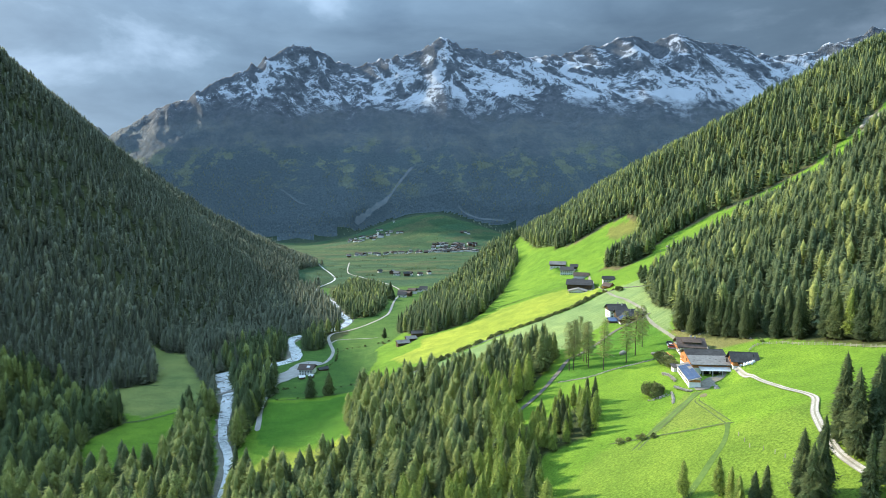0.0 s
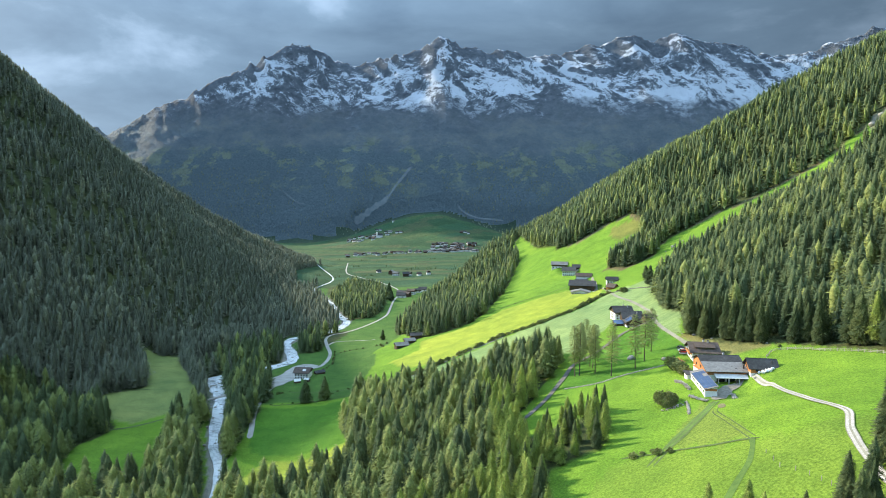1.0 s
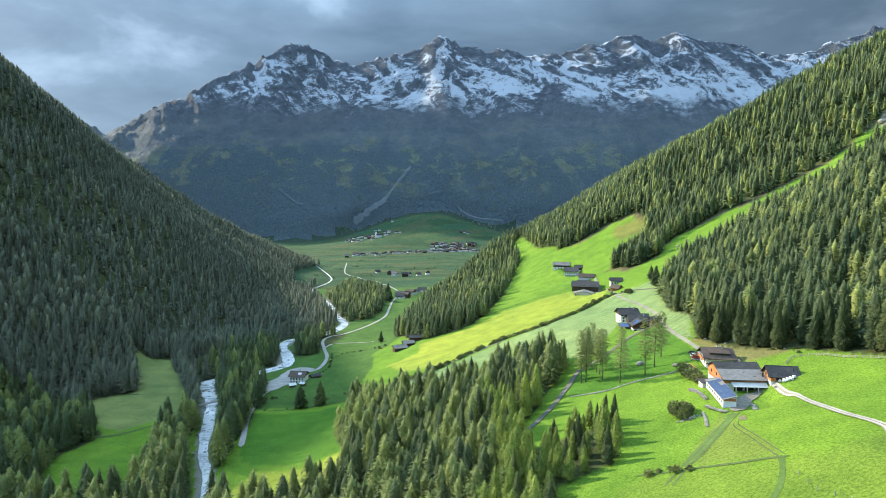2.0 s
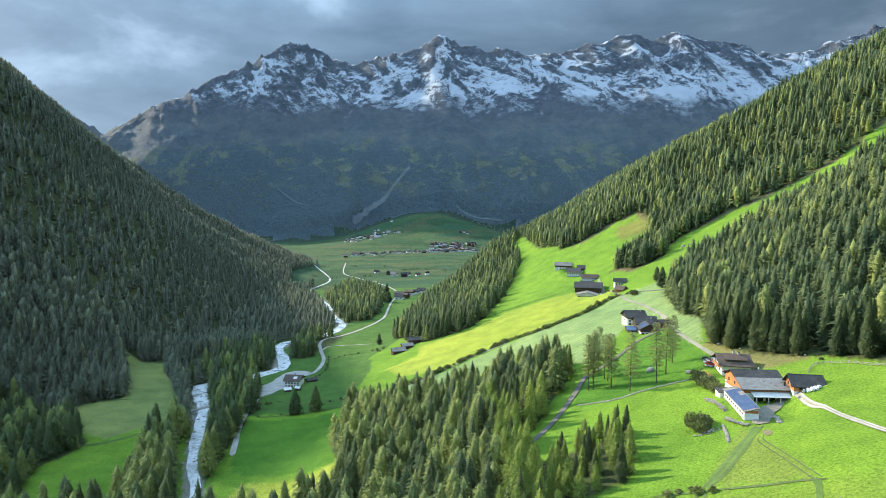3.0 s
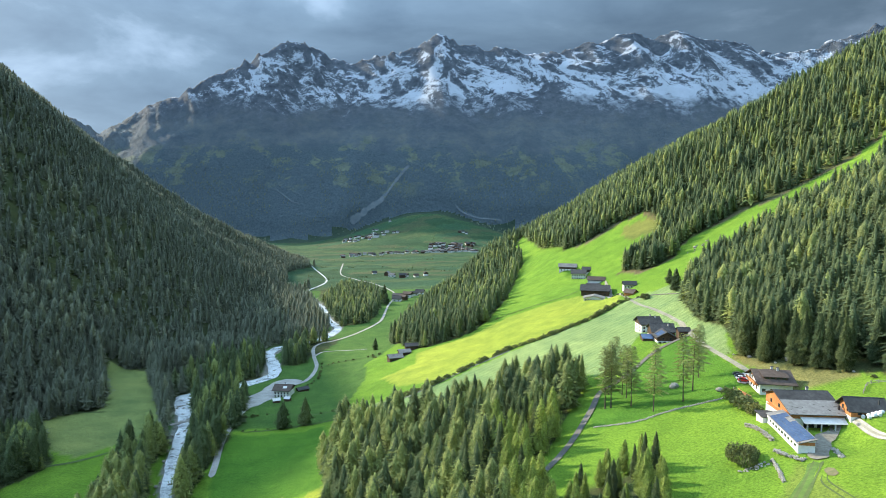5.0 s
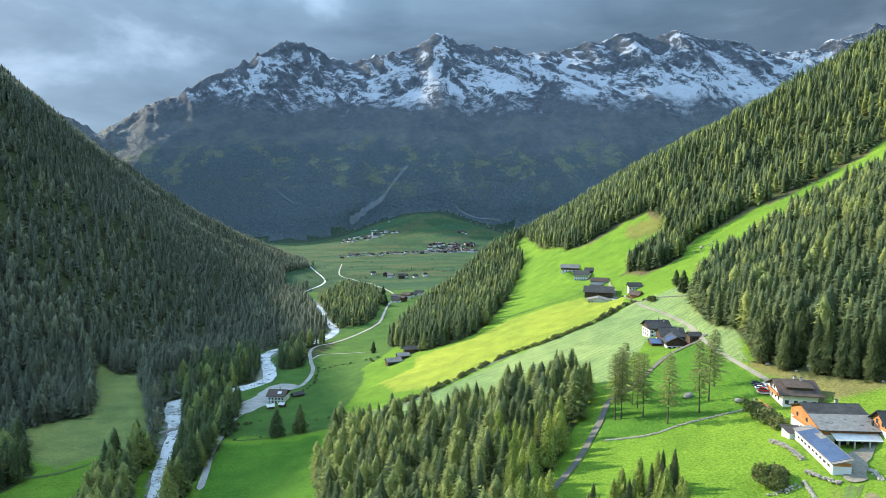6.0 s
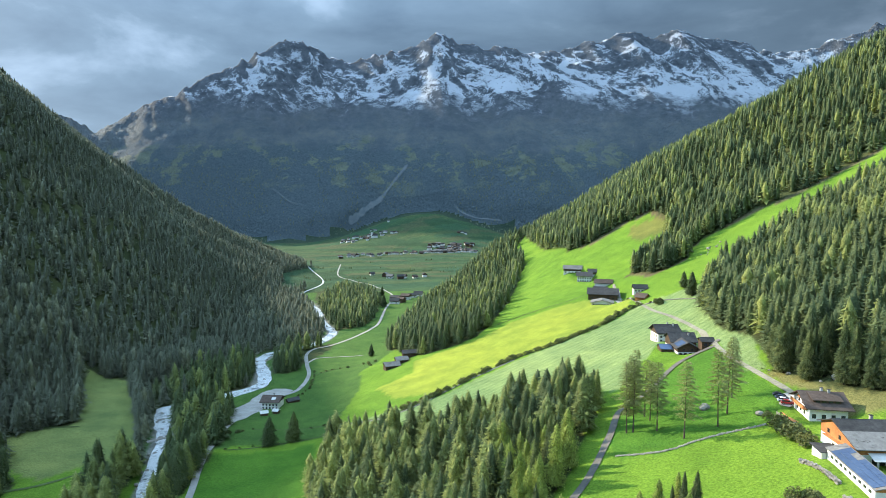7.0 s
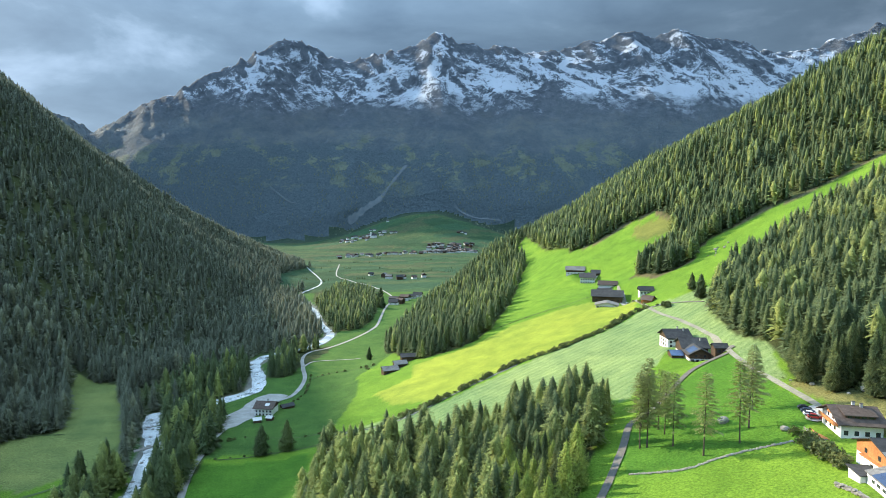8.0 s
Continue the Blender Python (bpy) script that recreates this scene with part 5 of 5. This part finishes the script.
for i in range(26):
    a = TR.random()
    x, y = 131 + 20 * a + TR.uniform(-3, 3), 346 - 66 * a + TR.uniform(-3, 3)
    place(BUSHES, x + 3, y, TR.uniform(0.25, 0.6), label="low scrub on the stony bank below the forest", group="scrub on the bank")
place(WILLOW, 158.5, 534.0, 1.0, label="large round bush beside the road", group="single bushes")
for m in SPRUCES + PALES + WIDE + LARCHES + BUSHES + WILLOW:
    for o in (*m.children, m):
        bpy.data.objects.remove(o)


# ---- walls of stone, fences, stones ----
def rock_points(rng, s):
    v = []
    for k, (h, r) in enumerate(((0, 0.9), (0.45, 1.0), (0.85, 0.6))):
        for j in range(5):
            a = 1.2566 * j + k * 0.5
            rr = s * r * rng.uniform(0.75, 1.2)
            v.append((math.cos(a) * rr, math.sin(a) * rr, s * (h - 0.25) * rng.uniform(0.85, 1.15)))
    v.append((0, 0, s * rng.uniform(0.8, 1.0)))
    f = [(k * 5 + j, k * 5 + (j + 1) % 5, k * 5 + 5 + (j + 1) % 5, k * 5 + 5 + j) for k in range(2) for j in range(5)]
    f += [(10 + j, 10 + (j + 1) % 5, 15) for j in range(5)]
    return v, f


def stone_wall(label, line, size, height, spread=0.5):
    """Dry stone wall: piled stones along a line, joined into one mesh."""
    x, y = spline(line, size * 1.1)
    z = heights(x, y)
    v, f = [], []
    for i in range(len(x)):
        for layer in range(max(1, int(height / size))):
            for side in (-1, 1):
                q, g = rock_points(TR, size * TR.uniform(0.6, 1.05))
                o = len(v)
                dx, dy = TR.uniform(-1, 1) * spread + side * size * 0.35, TR.uniform(-1, 1) * spread
                v += [(a + x[i] + dx, b + y[i] + dy, c + z[i] + layer * size * 0.75 + 0.1) for a, b, c in q]
                f += [tuple(k + o for k in w) for w in g]
    return tagged(new("stone_wall", mesh_of("stone_wall", v, f, STONE)), label, "wall")


stone_wall("long low dry stone wall across the meadow", ((60.6, 307), (68, 301.5), (75.7, 298.3), (85, 299), (93.7, 299), (100, 298), (106.4, 296.4)), 0.55, 1.0, 0.2)
stone_wall("pale stone wall below the barn annex", ((99.4, 266), (98.8, 258), (97.7, 248)), 0.45, 1.4, 0.4)
stone_wall("pale stone retaining wall below the annex", ((93.1, 239), (91, 232), (88.5, 225.6)), 0.42, 0.9, 0.3)
stone_wall("heap of pale stones below the annex", ((95.8, 242.5), (97, 238), (98.5, 233.5)), 0.45, 0.9, 0.9)
stone_wall("heap of grey stones under the bush", ((84.5, 238.5), (88, 237.5), (91.5, 238.5)), 0.45, 0.6, 0.9)
stone_wall("pale stone bank beside the yard", ((111, 240), (110, 235.5), (108, 232)), 0.45, 1.2, 0.7)
stone_wall("stone wall beside the road by the hamlet", ((153.4, 547), (160.5, 541), (168, 529), (173.6, 509)), 0.7, 1.1, 0.3)
stone_wall("low stone wall along the terrace edge", ((-58, 470), (-38, 464), (-26, 464), (-1, 477), (27, 495), (50, 508)), 0.6, 0.7, 0.3)


def boulder(x, y, s, label):
    bm = bmesh.new()
    bmesh.ops.create_icosphere(bm, subdivisions=2, radius=s)
    for w in bm.verts:
        w.co *= 1 + 0.28 * noise.noise(w.co * (1.1 / s) + Vector((x, y, 0)))
        w.co.z *= 0.75
    ob = part("boulder", bm, STONE, None)
    ob.matrix_basis = pose(x, y, ground(x, y) + s * 0.3, 0, 0, x * 7)
    return tagged(ob, label, "rock")


for cx, cy, n, reach in ((309, 432, 16, 13), (472, 660, 9, 10)):
    for i in range(n):
        boulder(cx + TR.uniform(-1, 1) * reach, cy + TR.uniform(-1, 1) * reach, TR.uniform(1.8, 4.5), "pale rock outcrop in the steep forest")
boulder(99, 325, 2.0, "large pale boulder on the meadow among larches")
for x, y, s in ((238, 633, 1.7), (243, 628, 1.2), (250, 636, 1.0), (233, 622, 0.8), (241, 636, 0.8), (236, 628, 0.9), (246, 632, 0.7), (230, 617, 0.6), (228, 625, 0.7), (125, 250, 0.8), (109, 305, 1.4), (139, 325, 1.3), (143, 317, 1.6), (147, 312, 1.2), (135, 333, 1.0), (150, 300, 1.1), (137, 341, 0.7), (141, 329, 0.6), (146, 322, 0.8), (148, 306, 0.6), (153, 296, 0.7), (144, 334, 0.5), (138, 318, 0.6), (151, 290, 0.6), (133, 343, 0.5)):
    boulder(x, y, s, "pale grey boulder lying on the slope")
RR = random.Random(3)
for i in range(110):
    y = RR.uniform(360, 830)
    x = float(lerp_line(RIVER, y)[0]) + RR.uniform(-6.5, 6.5)
    tagged(boulder(x, y, RR.uniform(0.4, 1.2), "grey boulder in the white river water"), group="river boulders").location.z = ground(x, y) + 0.9


def fence(label, line, step=2.4):
    x, y = spline(line, step)
    z = heights(x, y)
    ob = stand("fence", x[0], y[0], z[0], 0, label, "fence")
    for i in range(len(x)):
        part("post", box(x[i] - x[0], y[i] - y[0], z[i] - z[0] + 0.55, 0.2, 0.2, 1.5), FENCE_WOOD, ob)
        if i:
            for h in (0.45, 0.95):
                a, b = Vector((x[i - 1] - x[0], y[i - 1] - y[0], z[i - 1] - z[0] + h)), Vector((x[i] - x[0], y[i] - y[0], z[i] - z[0] + h))
                bm = bmesh.new()
                bmesh.ops.create_cube(bm, size=1.0, matrix=Matrix.Translation((a + b) / 2) @ (b - a).to_track_quat("X", "Z").to_matrix().to_4x4() @ Matrix.Diagonal(((b - a).length + 0.2, 0.1, 0.16, 1)))
                part("rail", bm, FENCE_WOOD, ob)
    return ob


FENCE_WOOD = plain_material("silvered_fence_wood", (0.22, 0.20, 0.17), (0.38, 0.35, 0.31), 2.0, 0.85, 0.2)
fence("grey wooden rail fence below the forest edge", ((139, 268), (146.5, 275), (153.5, 267), (155.4, 258), (161.4, 244), (166, 229), (172, 205)))
def stakes(label, line):
    # pale pasture stakes with no rails
    for x, y in line:
        tagged(stand_stake(x, y), label, "post", "pasture stakes")


def stand_stake(x, y):
    ob = part("stake", box(0, 0, 0.5, 0.14, 0.14, 1.4), FENCE_WOOD, None)
    ob.matrix_basis = pose(x, y, ground(x, y))
    return ob


stakes("pale wooden pasture stake standing in the grass", ((86.7, 171.3), (86, 166.5), (85.5, 162.6), (87, 158.4), (88, 154.5), (88.6, 150.9), (89, 147.9)))
fence("grey wooden fence beside the farm garden", ((112, 300), (111, 292), (110, 284), (108.5, 277)), 2.0)

# worn tracks and yards
YARD = plain_material("yard_dirt", (0.13, 0.115, 0.092), (0.25, 0.225, 0.18), 0.9, 0.95, 0.5, 0.15)
ROUGH = plain_material("rough_grass", (0.06, 0.115, 0.025), (0.11, 0.175, 0.035), 0.8, 0.95, 0.4)
tagged(ribbon("track", ((100, 231), (95, 225), (88.7, 217.6), (78.4, 207.4), (71.5, 202)), 3.4, ROUGH, 0.06, step=1.5, edge=1.6, across=7), "strip of dark rough grass along the ruts", "track", kind="structure")
for d in (-0.75, 0.75):
    tagged(ribbon("track", ((101 + d, 231 - d), (95 + d, 224 - d), (88.7 + d, 217.2 - d), (78.4 + d, 207 - d), (71.9 + d, 202.2 - d), (64 + d, 195 - d)), 0.8, TRAMPLED, 0.08, step=1.5, edge=1.5), "dark tractor rut worn in the grass", "track", kind="structure")
    tagged(ribbon("track", ((97 + d, 222), (94.0 + d, 217), (92.0 + d, 204), (90.6 + d, 193.1), (89.5 + d, 183)), 0.4, TRAMPLED, 0.08, step=1.5, edge=1.8), "worn cattle path in the meadow", "track", kind="structure")
tagged(ribbon("track", ((89.5, 184), (86.5, 178), (82, 171), (76, 165), (70, 159), (62, 152)), 1.9, ROUGH, 0.07, step=1.5, edge=1.5), "darker strip of rough grass in the meadow", "track", kind="structure")
# flat dark strip in place of the shade on a terrace edge
tagged(ribbon("track", ((59.2, 209.3), (65, 205), (72.3, 199), (80.6, 191.2), (86.5, 186), (90.5, 181)), 0.9, TRAMPLED, 0.15, step=1.5, edge=1.8), "dark grass strip painted for a shaded bank edge across the meadow", "track", kind="structure")
tagged(ribbon("track", ((135, 657), (117, 653), (95, 655), (70, 655), (47, 647)), 1.4, TRAMPLED, 0.25, step=2.0), "dark grassy bank between two meadows", "track", kind="structure")
for line, width in ((((-127, 449), (-112, 452.5), (-92, 461), (-72, 463), (-55, 455), (-42, 459)), 1.5), (((-123, 487), (-94, 485.5), (-75, 484), (-52, 471), (-30, 466)), 1.3),
                    (((-32, 466), (3, 480), (29, 498), (52, 511), (78, 512), (111, 526), (126, 538), (140, 549), (150, 551)), 2.6), (((-113, 632), (-104, 645), (-94, 657), (-78, 660), (-60, 655)), 1.2)):
    tagged(ribbon("track", line, width, TRAMPLED, 0.2, step=2.0, edge=1.2), "dark grassy bank between two meadows", "track", kind="structure")
for line, width in ((((-174, 441), (-186, 421), (-201, 399), (-218, 388)), 2.2), (((-266, 482), (-252, 486), (-236, 489)), 2.0)):
    tagged(ribbon("track", line, width, TRAMPLED, 0.25, step=2.0, edge=1.4), "dark overgrown bank between two pastures", "track", kind="structure")
tagged(ribbon("track", ((99.5, 225), (98.5, 222), (97.5, 219)), 2.6, WORN, 0.12, step=1.0), "bare trodden earth below the yard", "track", kind="structure")
tagged(ribbon("yard", ((127.5, 264), (124, 258), (119, 252.5), (114, 248.5), (109.5, 243.5), (105, 237), (101, 232)), 5.4, YARD, 0.25, step=0.9, edge=2.4, across=7), "trodden grey-brown farm yard before the barn", "yard", kind="structure")
tagged(ribbon("yard", ((124, 316), (121, 309), (117.5, 303)), 6.0, GRAVEL, 0.36, step=1.5), "gravel parking place beside the farmhouse", "yard", kind="structure")
tagged(ribbon("yard", ((-150, 500), (-143, 520), (-136, 545), (-132, 575), (-120, 583)), 20, GRAVEL, 0.3, across=9), "wide grey gravel yard beside the river", "yard", kind="structure")
tagged(ribbon("yard", ((160, 650), (157, 625), (155, 606), (152, 585)), 7, GRAVEL, 0.3), "grey yard between the hamlet barns", "yard", kind="structure")
tagged(ribbon("yard", ((140, 400), (131, 408), (122, 408)), 7, ASPHALT, 0.45, step=1.5), "asphalt yard before the wooden barn", "yard", kind="structure")


# ---- cars ----
def car(x, y, turn, paint, label):
    ob = stand("car", x, y, ground(x, y) + 0.36, turn, label, "car", "cars beside the farmhouse")
    bm = prism(((-2.1, 0.3), (-2.15, 0.75), (-1.2, 0.95), (1.6, 0.98), (2.1, 0.8), (2.1, 0.3)), -0.88, 0.88)
    bmesh.ops.bevel(bm, geom=bm.edges[:], offset=0.08, segments=2, affect="EDGES")
    part("body", bm, paint, ob)
    cab = part("cabin", prism(((-1.15, 0.93), (-0.45, 1.42), (1.2, 1.45), (1.75, 0.95)), -0.76, 0.76), GLASS, ob)
    part("roof", prism(((-0.5, 1.41), (-0.4, 1.49), (1.15, 1.51), (1.25, 1.43)), -0.72, 0.72), paint, cab)
    for sx in (-0.82, 0.82):
        for sy in (-1.3, 1.35):
            bm = bmesh.new()
            bmesh.ops.create_cone(bm, cap_ends=True, segments=14, radius1=0.33, radius2=0.33, depth=0.22, matrix=pose(sx, sy, 0.33, 0, 90, 0))
            w = part("wheel", bm, RUBBER, ob)
            bm = bmesh.new()
            bmesh.ops.create_cone(bm, cap_ends=True, segments=10, radius1=0.2, radius2=0.2, depth=0.02, matrix=pose(sx * 1.14, sy, 0.33, 0, 90, 0))
            part("rim", bm, GREY_METAL, w)
    for sx in (-0.6, 0.6):
        part("headlight", box(sx, -2.14, 0.66, 0.35, 0.06, 0.16), SHEET, ob)
    return ob


def paint(name, c):
    m, n, l, b = mat(name, 0.3, 0.5)
    b.inputs["Base Color"].default_value = (*c, 1)
    b.inputs["Coat Weight"].default_value = 0.6
    return m


car(120.9, 314.5, 68, paint("black_paint", (0.02, 0.022, 0.026)), "black car parked beside the farmhouse")
car(120.2, 311.6, 68, paint("blue_paint", (0.03, 0.05, 0.09)), "dark blue car parked beside the farmhouse")
car(119.4, 308.8, 68, paint("white_paint", (0.78, 0.79, 0.80)), "white car parked beside the farmhouse")
car(118.8, 305.6, 68, paint("red_paint", (0.55, 0.03, 0.03)), "red car parked beside the farmhouse")


# ---- wrapped bales and clutter by the chalet ----
def bale(x, y, s):
    bm = bmesh.new()
    bmesh.ops.create_cone(bm, cap_ends=True, segments=14, radius1=s, radius2=s, depth=s * 1.9, matrix=pose(0, 0, s, 90, 0, 0))
    bmesh.ops.bevel(bm, geom=[e for e in bm.edges if e.calc_length() < s], offset=0.12 * s, segments=1, affect="EDGES")
    ob = part("silage_bale", bm, FOIL, None)
    ob.matrix_basis = pose(x, y, ground(x, y), 0, 0, TR.uniform(0, 180))
    return tagged(ob, "round silage bale in white foil beside the chalet", "bale", "silage bales")


for x, y in ((127.0, 251.0), (128.1, 250.4), (129.3, 250.2), (127.6, 249.2), (130.4, 250.0), (128.8, 248.9), (131.6, 249.8), (130.1, 248.6), (124.2, 259.4), (123.2, 258.2)):
    bale(x, y, TR.uniform(0.5, 0.62))

# the footbridge
bridge = stand("footbridge", -169.5, 464.0, ground(-182, 458) + 1.6, 42, "narrow wooden footbridge over the river", "bridge")
for s in (-1.0, 1.0):
    part("beam", box(0, s, 0, 20, 0.35, 0.5), FENCE_WOOD, bridge)
    part("railing", box(0, s * 1.1, 1.2, 20, 0.1, 0.14), FENCE_WOOD, bridge)
    for i in range(8):
        part("post", box(-9.1 + i * 2.6, s * 1.1, 0.65, 0.16, 0.16, 1.2), FENCE_WOOD, bridge)
for i in range(40):
    part("plank", box(-9.75 + i * 0.5, 0, 0.31, 0.44, 2.2, 0.1), FENCE_WOOD, bridge)

# the mast on the far ridge
mast = stand("pylon", 175, 1560, ground(175, 1560) - 1, 0, "thin grey lattice pylon above the forest", "pylon")
for sx in (-1, 1):
    for sy in (-1, 1):
        part("leg", prism(((sy * 1.9 - .15, 0), (sy * 1.9 + .15, 0), (sy * 0.3 + .12, 48), (sy * 0.3 - .12, 48)), sx * 1.0 - 0.15, sx * 1.0 + 0.15), GREY_METAL, mast)
for i in range(9):
    part("brace", box(0, 0, 4 + i * 5, 2.2, 3.4 - 0.3 * i, 0.25), GREY_METAL, mast)
for h in (36, 41, 46):
    part("arm", box(0, 0, h, 11, 0.4, 0.4), GREY_METAL, mast)
